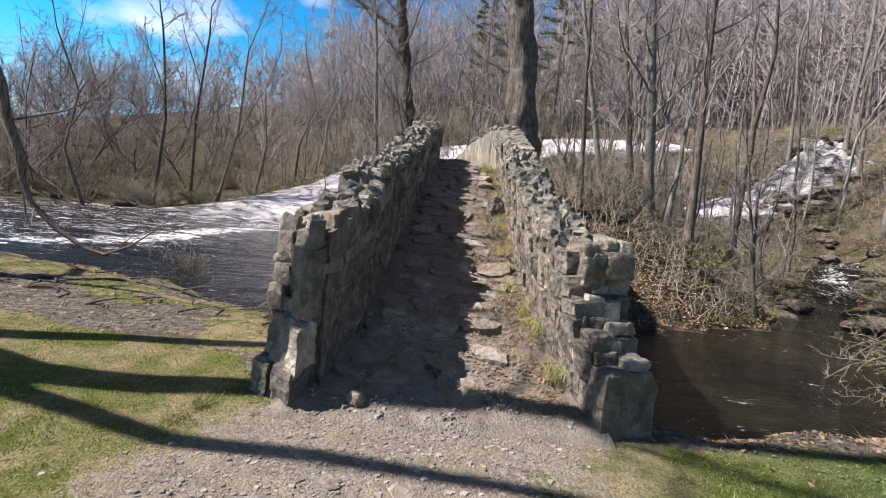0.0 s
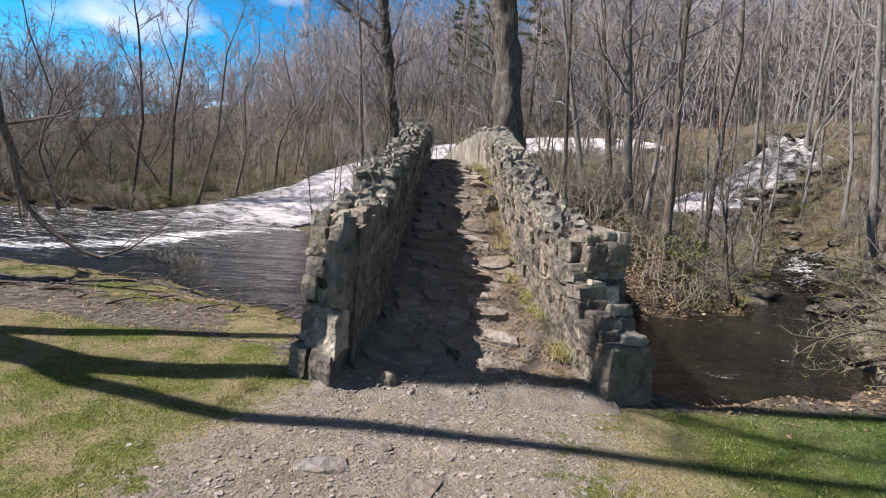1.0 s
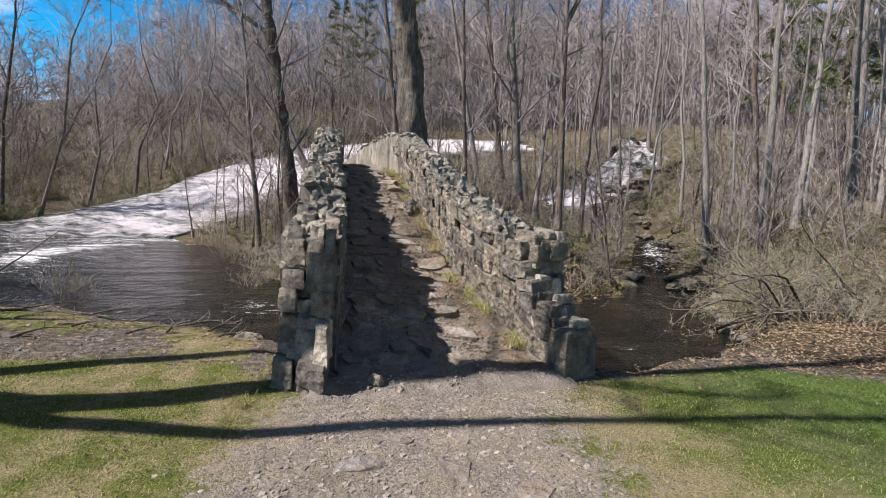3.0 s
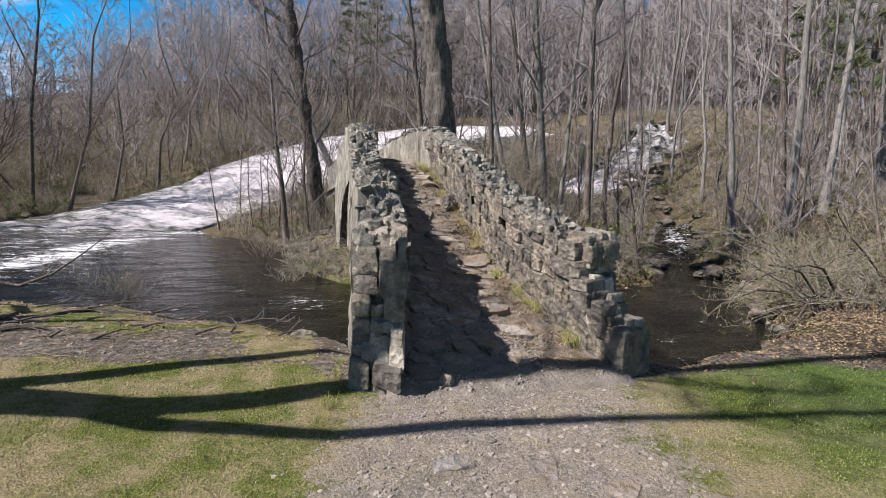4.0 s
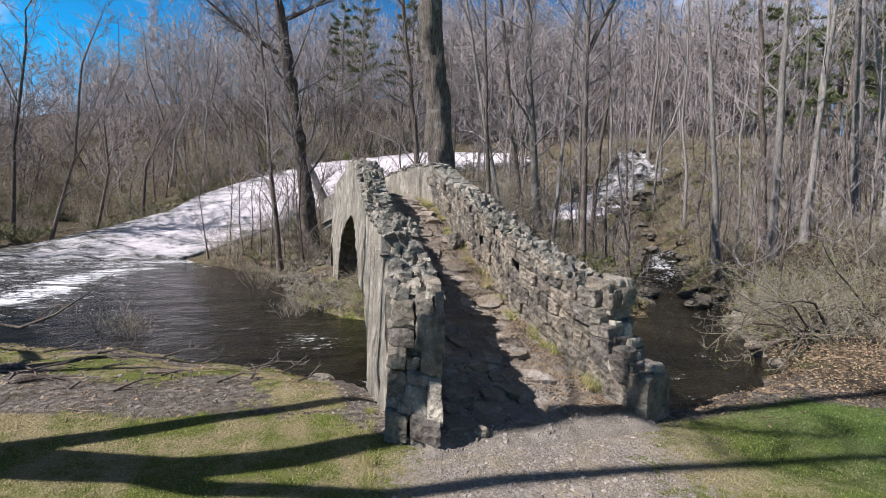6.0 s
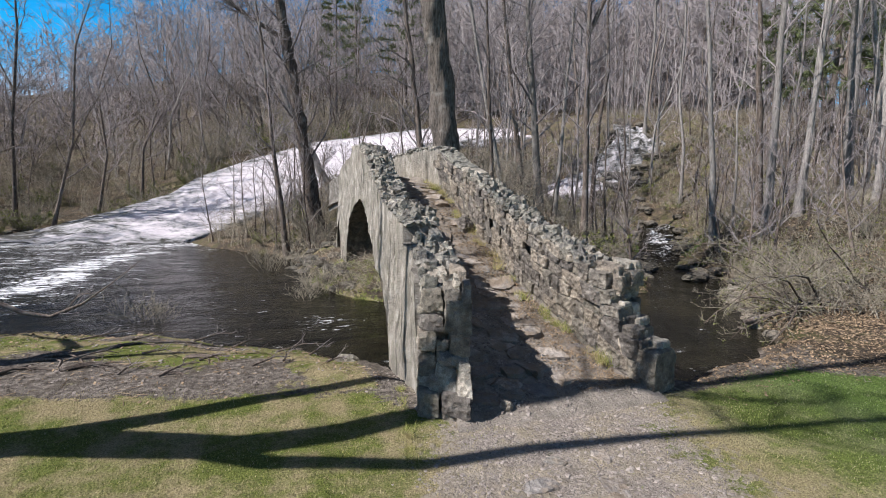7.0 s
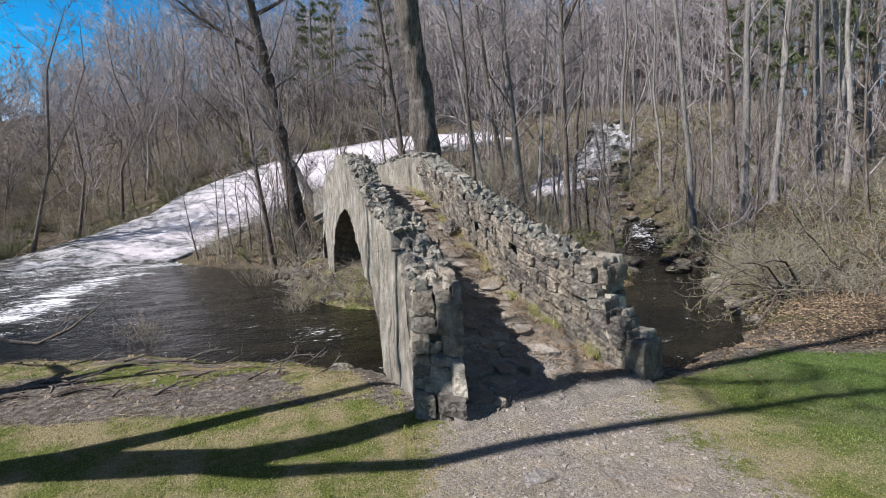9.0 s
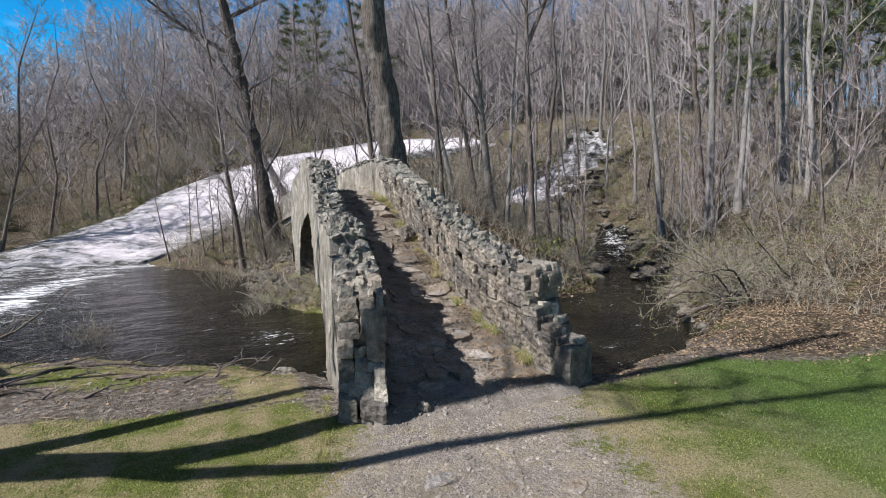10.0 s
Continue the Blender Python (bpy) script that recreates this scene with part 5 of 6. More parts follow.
# the near end of the sunny parapet: a large squared block, thin slabs stepping back, a jutting course over a hollow
wall_end(wall_right, (1.30, 3.92), (0.93, 0.364), (-0.16, 0.987), 0.372, 0.55, (
    (0.0, 1.0, 0.0, 0.46, -0.22, 0.52, 0.0, 0.06, 0), (0.42, 0.92, 0.06, 0.40, 0.52, 0.60, -0.05, 0.1, 1), (0.06, 0.40, 0.22, 0.3, 0.52, 0.63, 0.0, 0.1, 0),
    (0.0, 0.46, 0.30, 0.46, 0.10, 0.76, 0.0, 0.06, 0), (0.46, 1.0, 0.34, 0.46, 0.10, 0.72, 0.0, 0.05, 0), (0.30, 0.62, 0.32, 0.3, 0.62, 0.70, 0.1, 0.1, 1),
    (0.36, 1.02, 0.40, 0.4, 0.72, 0.82, -0.08, 0.2, 1), (0.0, 0.38, 0.52, 0.36, 0.74, 0.86, 0.0, 0.1, 0), (0.40, 0.72, 0.50, 0.34, 0.82, 1.00, 0.05, 0.2, 1), (0.70, 1.0, 0.58, 0.36, 0.82, 1.04, 0.0, 0.1, 0),
    (0.02, 0.46, 0.56, 0.4, 0.87, 0.98, -0.05, 0.1, 0), (0.10, 0.44, 0.54, 0.4, 0.99, 1.05, 0.04, 0.1, 1), (0.20, 0.52, 0.60, 0.36, 1.06, 1.13, 0.0, 0.1, 1), (0.55, 1.0, 0.66, 0.3, 1.02, 1.22, 0.0, 0.0, 0),
    (0.0, 0.5, 0.62, 0.3, 1.12, 1.22, 0.0, 0.1, 0), (0.0, 0.2, 0.58, 0.4, 1.2, 1.38, 0.0, 0.1, 0), (0.18, 0.42, 0.6, 0.4, 1.2, 1.42, 0.0, 0.1, 0), (0.0, 0.34, 0.66, 0.4, 1.37, 1.52, 0.1, 0.2, 0), (0.40, 0.98, 0.56, 0.42, 1.19, 1.44, -0.05, 0.2, 0), (0.4, 0.7, 0.64, 0.3, 1.45, 1.56, 0.1, 0.4, 1), (0.66, 1.0, 0.6, 0.3, 1.44, 1.54, 0.0, 0.5, 1),
), 2100)
# long blocks of the sunny parapet's lowest course, and the pale flat slabs that cap it near the crown
for k, (y0, y1, zd, z1) in enumerate(((4.34, 4.74, 0.0, 0.62), (4.75, 5.10, 0.05, 0.56), (5.11, 5.62, 0.14, 0.68), (4.46, 4.76, 0.63, 0.85), (4.5, 4.8, 0.86, 1.0), (4.77, 5.1, 0.57, 0.79), (4.81, 5.14, 0.8, 1.03), (4.6, 4.9, 1.01, 1.2), (4.91, 5.22, 1.04, 1.27), (4.66, 4.98, 1.21, 1.42), (4.99, 5.2, 1.28, 1.5))):
    y = (y0 + y1) / 2
    hewn(wall_right, 2200 + k, (float(lerp(RIGHT_IN, y)) + lean_of(1, y, (zd + z1) / 2) + 0.13, y, (zd + z1) / 2), (0.3, y1 - y0, z1 - zd), yaw_of(RIGHT_IN, y), 0.0, -0.13, 0.03, 0.0, M_STONE)
for k, (y0, y1) in enumerate(((9.25, 9.82), (9.84, 10.3), (10.32, 10.95))):
    y = (y0 + y1) / 2
    slope = math.atan(float(lerp(RIGHT_TOP, y1) - lerp(RIGHT_TOP, y0)) / (y1 - y0))
    hewn(wall_right, 2300 + k, (float(lerp(RIGHT_IN, y) + lerp(RIGHT_OUT, y)) / 2, y, float(lerp(RIGHT_TOP, y)) + 0.01), (0.5, y1 - y0, 0.1), yaw_of(RIGHT_IN, y), slope, 0.03, 0.05, 0.1, M_COPING, "coping_stone")

# wide slabs that step the roadway, and tufts of grass at the parapet's foot
for x, y, a, b, turn in ((0.43, 5.52, 0.52, 0.36, 0.2), (0.10, 6.38, 1.15, 0.30, -0.05), (0.40, 6.62, 0.5, 0.3, 0.1), (0.2, 4.75, 0.6, 0.34, 0.5), (-0.3, 7.3, 0.9, 0.3, 0.05), (0.5, 4.95, 0.4, 0.26, -0.3), (0.35, 7.7, 0.6, 0.34, 0.1)):
    slope = math.atan(float(lerp(DECK, y + 0.3) - lerp(DECK, y - 0.3)) / 0.6)
    piece("flagstone", FLAGS[int(y * 37) % 12], deck, (x, y, float(lerp(DECK, y)) - 0.035), Euler((slope * 0.7, 0.02, turn)), (a, b, 0.13))


def tuft(x, y, z, size, seed):
    rnd = random.Random(seed)
    t = Tubes()
    for _ in range(60):
        p = Vector((rnd.gauss(0, 0.05), rnd.gauss(0, 0.07), 0))
        t.spike(p, p + Vector((rnd.gauss(0, 0.06), rnd.gauss(0, 0.06), rnd.uniform(0.05, 0.14))), 0.004)
    ob = new("grass_tuft", t.mesh("grass_tuft", M_GRASS, False))
    ob.matrix_basis = Matrix.LocRotScale((x, y, z), None, (size, size, size))
    return tagged(ob, "green grass tuft at the foot of the parapet", "grass", "grass tufts", "stuff")


rnd_tuft = random.Random(4)
for i in range(34):
    y = rnd_tuft.uniform(4.3, 11.8)
    x = float(lerp(RIGHT_IN, y)) - rnd_tuft.uniform(0.03, 0.16)
    tuft(x, y, float(lerp(DECK, y)) + 0.0, rnd_tuft.uniform(0.7, 1.5), i)
for i in range(10):
    y = rnd_tuft.uniform(3.5, 5.0)
    tuft(float(lerp(LEFT_OUT, y)) - 0.12, y, ground_at(-1.75, y), rnd_tuft.uniform(0.4, 0.8), 50 + i)

# ---- lawn, path and litter ----
def lawn_edge(x):
    return float(lerp([(-40, 9), (-9, 7.2), (-6, 6.0), (-4.2, 5.5), (-3, 5.25), (-1.9, 5.0), (-1.6, 4.4), (1.6, 4.0), (2.2, 4.0), (4, 4.2), (4.6, 3.8), (5.6, 3.3), (7, 3.3), (12, 2.0)], x))


def path_edges(y):
    return (float(lerp([(-4, -2.6), (0, -2.1), (2, -1.9), (3, -1.75), (3.9, -1.3)], y)), float(lerp([(-4, 0.2), (0, 0.2), (2, 0.40), (3, 0.62), (3.9, 1.1)], y)))


def grass_blades():
    rnd = random.Random(3)
    xs, ys = np.array([rnd.uniform(-7.5, 9) for _ in range(170000)]), np.array([rnd.uniform(0.2, 6.6) for _ in range(170000)])
    zs = ground_height(xs, ys)
    verts, faces = [], []
    for x, y, z in zip(xs, ys, zs):
        a, b = path_edges(y)
        inside = min(x - a, b - x) + 0.35 * noise.noise(Vector((x * 1.3, y * 1.3, 9.0)))
        if y > lawn_edge(x) + rnd.gauss(0, 0.15) or inside > rnd.gauss(-0.15, 0.45):
            continue
        h = rnd.uniform(0.010, 0.026) * (1 + 0.6 * max(0.0, noise.noise(Vector((x * 2.2, y * 2.2, 4.0)))))
        w = rnd.uniform(0, 6.283)
        dx, dy = math.cos(w) * 0.0032, math.sin(w) * 0.0032
        lx, ly = rnd.gauss(0, 0.013), rnd.gauss(0, 0.013)
        k = len(verts)
        verts += [(x - dx, y - dy, z - 0.003), (x + dx, y + dy, z - 0.003), (x + lx, y + ly, z + h)]
        faces.append((k, k + 1, k + 2))
    return tagged(mesh_object("lawn_grass", verts, faces, M_GRASS), "short spring grass with straw patches", "grass", kind="stuff")


grass_blades()


def chip(verts, faces, rnd, x, y, z, s, flat):
    k = len(verts)
    w = rnd.uniform(0, 6.283)
    ring = []
    for j in range(5):
        a = w + j * 1.2566 + rnd.uniform(-0.3, 0.3)
        r = s * rnd.uniform(0.7, 1.2)
        ring.append((x + math.cos(a) * r, y + math.sin(a) * r))
    verts.extend([(u, v, z - 0.01) for u, v in ring])
    verts.extend([(x + (u - x) * 0.72, y + (v - y) * 0.72, z + s * flat * rnd.uniform(0.6, 1.2)) for u, v in ring])
    for j in range(5):
        faces.append((k + j, k + (j + 1) % 5, k + 5 + (j + 1) % 5, k + 5 + j))
    faces.append(tuple(k + 5 + j for j in range(5)))


def path_chips():
    rnd = random.Random(8)
    verts, faces = [], []
    n = 24000
    pts = [(rnd.uniform(-2.3, 1.6), rnd.uniform(0.6, 6.4)) for _ in range(n)]
    zs = ground_height(np.array([p[0] for p in pts]), np.array([p[1] for p in pts]))
    for (x, y), z in zip(pts, zs):
        a, b = path_edges(y)
        if min(x - a, b - x) + 0.35 * noise.noise(Vector((x * 1.3, y * 1.3, 9.0))) < rnd.gauss(0.0, 0.22):
            continue
        if y > 3.62 and float(lerp(LEFT_IN, y)) - 0.1 < x < float(lerp(RIGHT_IN, y)) + 0.1:
            z = max(z, deck_height(x, y))
        s = min(0.004 + rnd.expovariate(1 / 0.0058), 0.032)
        chip(verts, faces, rnd, x, y, z, s, 0.35)
    return tagged(mesh_object("path_gravel", verts, faces, M_PEBBLE), "loose stone chips scattered over the path", "gravel", kind="stuff")


path_chips()


def leaf_litter():
    """Dry leaves on the banks, island and bridge edges."""
    rnd = random.Random(17)
    verts, faces = [], []
    pts = []
    while len(pts) < 120000:
        u = rnd.random()
        if u < 0.5:
            pts.append((rnd.uniform(2.2, 14), rnd.uniform(2.5, 9)))
        elif u < 0.8:
            pts.append((rnd.uniform(2, 10), rnd.uniform(9, 17)))
        else:
            pts.append((rnd.uniform(-8, -1.7), rnd.uniform(5, 10)))
    zs = ground_height(np.array([p[0] for p in pts]), np.array([p[1] for p in pts]))
    for (x, y), z in zip(pts, zs):
        if z < WATER + 0.03 or (y < lawn_edge(x) + rnd.gauss(0.15, 0.35)):
            continue
        if x < -1.7 and rnd.random() < 0.95 or x > 2 and y < 5.5 and rnd.random() < 0.5 - 0.4 * noise.noise(Vector((x * 1.4, y * 1.4, 6.0))):
            continue
        s = rnd.uniform(0.014, 0.032) * (1.0 if y < 9 else 1.5)
        a = Vector((rnd.uniform(-1, 1), rnd.uniform(-1, 1), rnd.uniform(-0.5, 0.5))).normalized() * s
        b = Vector((-a.y, a.x, rnd.uniform(-0.4, 0.4) * s)) * rnd.uniform(0.5, 0.8)
        p = Vector((x, y, z + 0.012))
        k = len(verts)
        verts += [p - a, p + b, p + a, p - b]
        faces.append((k, k + 1, k + 2, k + 3))
    return tagged(mesh_object("leaf_litter", verts, faces, M_LEAF), "scattered dry brown leaves", "leaves", kind="stuff")


leaf_litter()


def arch_bank():
    """Brush, sticks and green tufts on the low bank under the arch."""
    rnd = random.Random(71)
    dry, dark, green = Tubes(), Tubes(), Tubes()
    for _ in range(1500):
        x, y = rnd.uniform(-2.6, 0.6), rnd.uniform(9.2, 14.2)
        z = ground_at(x, y)
        if z < WATER - 0.06:
            continue
        p = Vector((x, y, z - 0.02))
        u = rnd.random() + 0.4 * noise.noise(Vector((x, y, 8.0)))
        if u > 0.62:
            for _ in range(6):
                q = p + Vector((rnd.gauss(0, 0.06), rnd.gauss(0, 0.06), 0))
                green.spike(q, q + Vector((rnd.gauss(0, 0.06), rnd.gauss(0, 0.06), rnd.uniform(0.05, 0.16))), 0.010)
        else:
            tall = rnd.uniform(0.15, 0.6)
            tip = p + Vector((rnd.gauss(-0.2, 0.7), rnd.gauss(0, 0.7), rnd.uniform(0.2, 1.0))) * tall
            tubes = dry if u > 0.25 else dark
            tubes.spike(p, tip, 0.009)
            for _ in range(3):
                q = p.lerp(tip, rnd.uniform(0.2, 0.9))
                tubes.spike(q, q + Vector((rnd.gauss(0, 0.7), rnd.gauss(0, 0.7), rnd.uniform(0.0, 0.7))) * tall * 0.6, 0.006)
    for tubes, material, name, label, category in ((dry, M_BRUSH, "bank_brush", "dry brush on the low bank under the arch", "undergrowth"), (dark, M_BARK, "bank_sticks", "dark dead sticks on the low bank under the arch", "twigs"), (green, M_GREEN, "bank_tufts", "green tufts on the low bank under the arch", "grass")):
        tagged(new(name, tubes.mesh(name, material)), label, category, kind="stuff")


arch_bank()


def deck_straw():
    """Dry leaves and straw caught along the sunny side of the roadway."""
    rnd = random.Random(23)
    verts, faces = [], []
    for _ in range(15000):
        y = rnd.uniform(4.1, 11.5)
        b = float(lerp(RIGHT_IN, y))
        x = b - abs(rnd.gauss(0, 0.46))
        z = deck_height(x, y) + 0.01
        s = rnd.uniform(0.008, 0.022)
        a = Vector((rnd.uniform(-1, 1), rnd.uniform(-1, 1), rnd.uniform(-0.2, 0.5))).normalized() * s * rnd.choice((1.0, 1.0, 2.4))
        c = Vector((-a.y, a.x, 0)).normalized() * s * rnd.uniform(0.2, 0.6)
        p = Vector((x, y, z))
        k = len(verts)
        verts += [p - a, p + c, p + a, p - c]
        faces.append((k, k + 1, k + 2, k + 3))
    return tagged(mesh_object("straw_litter", verts, faces, M_LEAF), "dry straw and leaves on the roadway", "leaves", kind="stuff")


deck_straw()


def bank_chips():
    rnd = random.Random(29)
    verts, faces = [], []
    for _ in range(2600):
        x = rnd.uniform(-8, -1.6)
        y = rnd.uniform(4.9, 10.2)
        z = ground_at(x, y)
        if z < WATER + 0.02 or y < lawn_edge(x):
            continue
        chip(verts, faces, rnd, x, y, z, min(0.005 + rnd.expovariate(1 / 0.007), 0.04), 0.4)
    return tagged(mesh_object("bank_gravel", verts, faces, M_PEBBLE), "small stones strewn on the muddy bank", "gravel", kind="stuff")


bank_chips()


def dry_sticks():
    """Broken twigs, roots and straw strewn over the two banks."""
    rnd = random.Random(37)
    straw, dark = Tubes(), Tubes()
    for i in range(5200):
        x, y = (rnd.uniform(-8, -1.7), rnd.uniform(5, 10)) if i % 6 == 0 else (rnd.uniform(2.2, 14), rnd.uniform(2.6, 9.5))
        z = ground_at(x, y)
        if z < WATER + 0.02 or y < lawn_edge(x) + rnd.gauss(0.0, 0.2):
            continue
        w = rnd.uniform(0, 6.283)
        ln = min(0.04 + rnd.expovariate(1 / 0.09), 0.5)
        a = Vector((x, y, z + 0.008))
        x2, y2 = x + math.cos(w) * ln, y + math.sin(w) * ln
        b = Vector((x2, y2, max(ground_at(x2, y2), z) + rnd.uniform(0.0, 0.03) + ln * 0.06))
        (straw if rnd.random() < 0.6 else dark).spike(a, b, rnd.uniform(0.003, 0.008))
    for tubes, material, label in ((straw, M_LEAF, "dry straw stalks strewn on the banks"), (dark, M_BARK, "broken dark twigs strewn on the banks")):
        tagged(new("strewn_twigs", tubes.mesh("strewn_twigs", material)), label, "twigs", kind="stuff")


dry_sticks()

# flat stones bedded in the path: x, y, length, width
for i, (x, y, a, b) in enumerate([(-0.95, 2.75, 0.34, 0.2), (-0.35, 2.5, 0.36, 0.2), (-0.62, 3.06, 0.2, 0.13), (0.05, 2.2, 0.26, 0.18), (-0.15, 3.0, 0.22, 0.16), (0.3, 3.3, 0.18, 0.12), (-1.1, 1.9, 0.26, 0.2)]):
    rock = new("path_stone", FLAGS[i % 12])
    rock.matrix_basis = Matrix.LocRotScale((x, y, ground_at(x, y) - 0.012), Euler((0.02, -0.02, i * 1.3)), (a, b, 0.045))
    tagged(rock, "flat grey stone bedded in the gravel path", "stone", "stones in the path")


def boulder_mesh(seed, material):
    bm = bmesh.new()
    bmesh.ops.create_icosphere(bm, subdivisions=3, radius=0.5)
    for v in bm.verts:
        n = noise.fractal(v.co * 2.2 + Vector((seed * 3.1, 0, 0)), 0.8, 2.1, 4)
        v.co *= 1 + 0.28 * n
    me = bpy.data.meshes.new("boulder")
    bm.to_mesh(me)
    bm.free()
    me.materials.append(material)
    return me


BOULDERS = [boulder_mesh(i, M_STONE) for i in range(5)]
M_WET = stone_material("wet_rock", (0.05, 0.045, 0.038), (0.14, 0.126, 0.105), (0.27, 0.245, 0.205), (0.11, 0.12, 0.045), 0.5)
WET_BOULDERS = [boulder_mesh(7 + i, M_WET) for i in range(5)]


def boulder(i, x, y, size, label, z=None, turn=0.0):
    ob = new("boulder", (WET_BOULDERS if "wet" in label or "mossy" in label else BOULDERS)[i % 5])
    zz = ground_at(x, y) if z is None else z
    ob.matrix_basis = Matrix.LocRotScale((x, y, zz), Euler((0, 0, turn)), size)
    return tagged(ob, label, "boulder")


boulder(0, -1.95, 6.9, (0.40, 0.30, 0.20), "small tan boulder at the foot of the wall by the water")
boulder(1, 0.82, 9.05, (0.30, 0.34, 0.42), "loose dark rock leaning on the parapet's foot", float(lerp(DECK, 9.05)) + 0.1)
boulder(2, -0.62, 4.02, (0.14, 0.12, 0.13), "small pale stone lying in the path", 0.1)
rnd_rocks = random.Random(55)
for i in range(26):
    x = rnd_rocks.uniform(6.2, 10.5)
    y = float(lerp(SHORE, x)) + rnd_rocks.uniform(-0.35, 0.25)
    s = rnd_rocks.uniform(0.15, 0.45)
    boulder(i, x, y, (s * 1.3, s, s * 0.7), "grey rock on the stream's bank", turn=rnd_rocks.uniform(0, 6))
for i in range(18):
    x = rnd_rocks.uniform(11.5, 17)
    y = 14 + (x - 11.2) * 1.15 + rnd_rocks.gauss(0, 1.7)
    s = rnd_rocks.uniform(0.2, 0.55)
    boulder(i, x, y, (s * 1.4, s, s * 0.6), "dark wet rock in the side stream", ground_at(x, y) + 0.08, rnd_rocks.uniform(0, 6))
for i in range(54):
    x = rnd_rocks.uniform(10.0, 18.0)
    y = 14 + (x - 11.2) * 1.15 + rnd_rocks.choice((-1, 1)) * rnd_rocks.uniform(0.75, 1.7)
    s = rnd_rocks.uniform(0.22, 0.6)
    boulder(i, x, y, (s * 1.4, s, s * 0.6), "dark wet rock edging the side stream", max(ground_at(x, y), WATER) + 0.1, rnd_rocks.uniform(0, 6))
for i in range(46):
    f = rnd_rocks.random()
    x = 13 + 10.5 * f
    y = float(lerp(FALLS_LINE, x)) + rnd_rocks.gauss(-0.1, 0.9)
    s = rnd_rocks.uniform(0.3, 0.9)
    boulder(i, x, y, (s * 1.5, s, s * 0.75), "dark wet rock splitting the cascade", ground_at(x, y) + 0.12, rnd_rocks.uniform(0, 6))
for i in range(60):
    x = rnd_rocks.uniform(-28, 2)
    y = float(lerp(CHUTE_EDGE, x)) + rnd_rocks.uniform(-0.3, 0.9)
    s = rnd_rocks.uniform(0.3, 0.8)
    boulder(i, x, y, (s * 1.6, s, s * 0.6), "dark wet rock at the edge of the white water", max(ground_at(x, y), WATER), turn=rnd_rocks.uniform(0, 6))
for i in range(16):
    x = rnd_rocks.uniform(8.5, 19)
    y = 14 + (x - 11.2) * 1.15 + rnd_rocks.choice((-1, 1)) * rnd_rocks.uniform(1.2, 3.2)
    s = rnd_rocks.uniform(0.25, 0.8)
    boulder(i, x, y, (s * 1.7, s * 1.1, s * 0.5), "flat mossy rock beside the side stream", turn=rnd_rocks.uniform(0, 6))
for i in range(40):
    x = rnd_rocks.uniform(13, 22)
    y = float(lerp(FALLS_LINE, x)) + rnd_rocks.choice((-1, 1, 1)) * rnd_rocks.uniform(1.0, 2.6)
    s = rnd_rocks.uniform(0.4, 1.1)
    boulder(i, x, y, (s * 1.8, s * 1.2, s * 0.6), "dark mossy ledge rock beside the cascade", turn=rnd_rocks.uniform(-0.6, 0.6))
for i in range(150):
    x = rnd_rocks.uniform(-2.6, 1.0)
    y = rnd_rocks.uniform(12.2, 20.5)
    if ground_at(x, y) < WATER - 0.1 or x > -1.0 and y < 17:
        continue
    s = rnd_rocks.uniform(0.15, 0.5)
    boulder(i, x, y, (s * 1.3, s, s * 0.6), "mossy rock on the island's shore", turn=rnd_rocks.uniform(0, 6))



def stick(name, pts, r, label, category="branch"):
    rnd = random.Random(len(label) + int(pts[0][0] * 10))
    t = Tubes()
    p = [Vector(q) for q in pts]
    radii = taper(r, r * 0.35, len(p))
    if r > 0.1:
        radii = [r * 0.05] + [r * q for q in (1.0, 1.05, 0.9, 0.95, 0.6)][: len(p) - 2] + [r * 0.05]
    t.tube(p, radii, 9 if r > 0.1 else 6)
    me = t.mesh("limb", M_BARK)
    crown = Tubes()
    branches(crown, rnd, p, [r, r * 0.35], 0.3, 4, 0.3, 0.7, 2, 3, twig=0.003, twigs=1)
    root = new(name)
    root.location = p[0]
    for m in (me,) if r > 0.05 else (me, crown.mesh("twig_mass", M_TWIG)):
        ob = new(m.name.split(".")[0], m)
        ob.parent = root
        ob.location = -p[0]
    return tagged(root, label, category)


for k, (x, y, ln, w) in enumerate([(-3.3, 6.3, 0.5, 0.2), (-4.0, 6.7, 0.4, -0.3), (-4.4, 6.2, 0.5, 0.5), (-2.5, 7.1, 0.4, 0.6), (-5.2, 8.3, 0.8, 0.1), (-4.3, 8.3, 0.6, 0.25), (-5.6, 7.3, 0.5, -0.2), (-3.0, 7.4, 0.7, 0.1), (-2.9, 6.5, 0.35, 1.2), (-4.8, 7.2, 0.5, -0.5), (-6.0, 8.6, 0.9, 0.05), (-3.7, 7.9, 0.5, 0.4), (-2.3, 6.5, 0.3, -0.3), (-4.9, 6.4, 0.35, 0.9)]):
    z = ground_at(x, y)
    stick("driftwood", [(x, y, z + 0.01), (x + ln * 0.3 * math.cos(w), y + ln * 0.3 * math.sin(w), z + 0.05), (x + ln * 0.65 * math.cos(w + 0.2), y + ln * 0.65 * math.sin(w + 0.2), z + 0.07), (x + ln * math.cos(w), y + ln * math.sin(w), z + 0.06)], 0.017, "dead grey stick lying on the muddy bank")


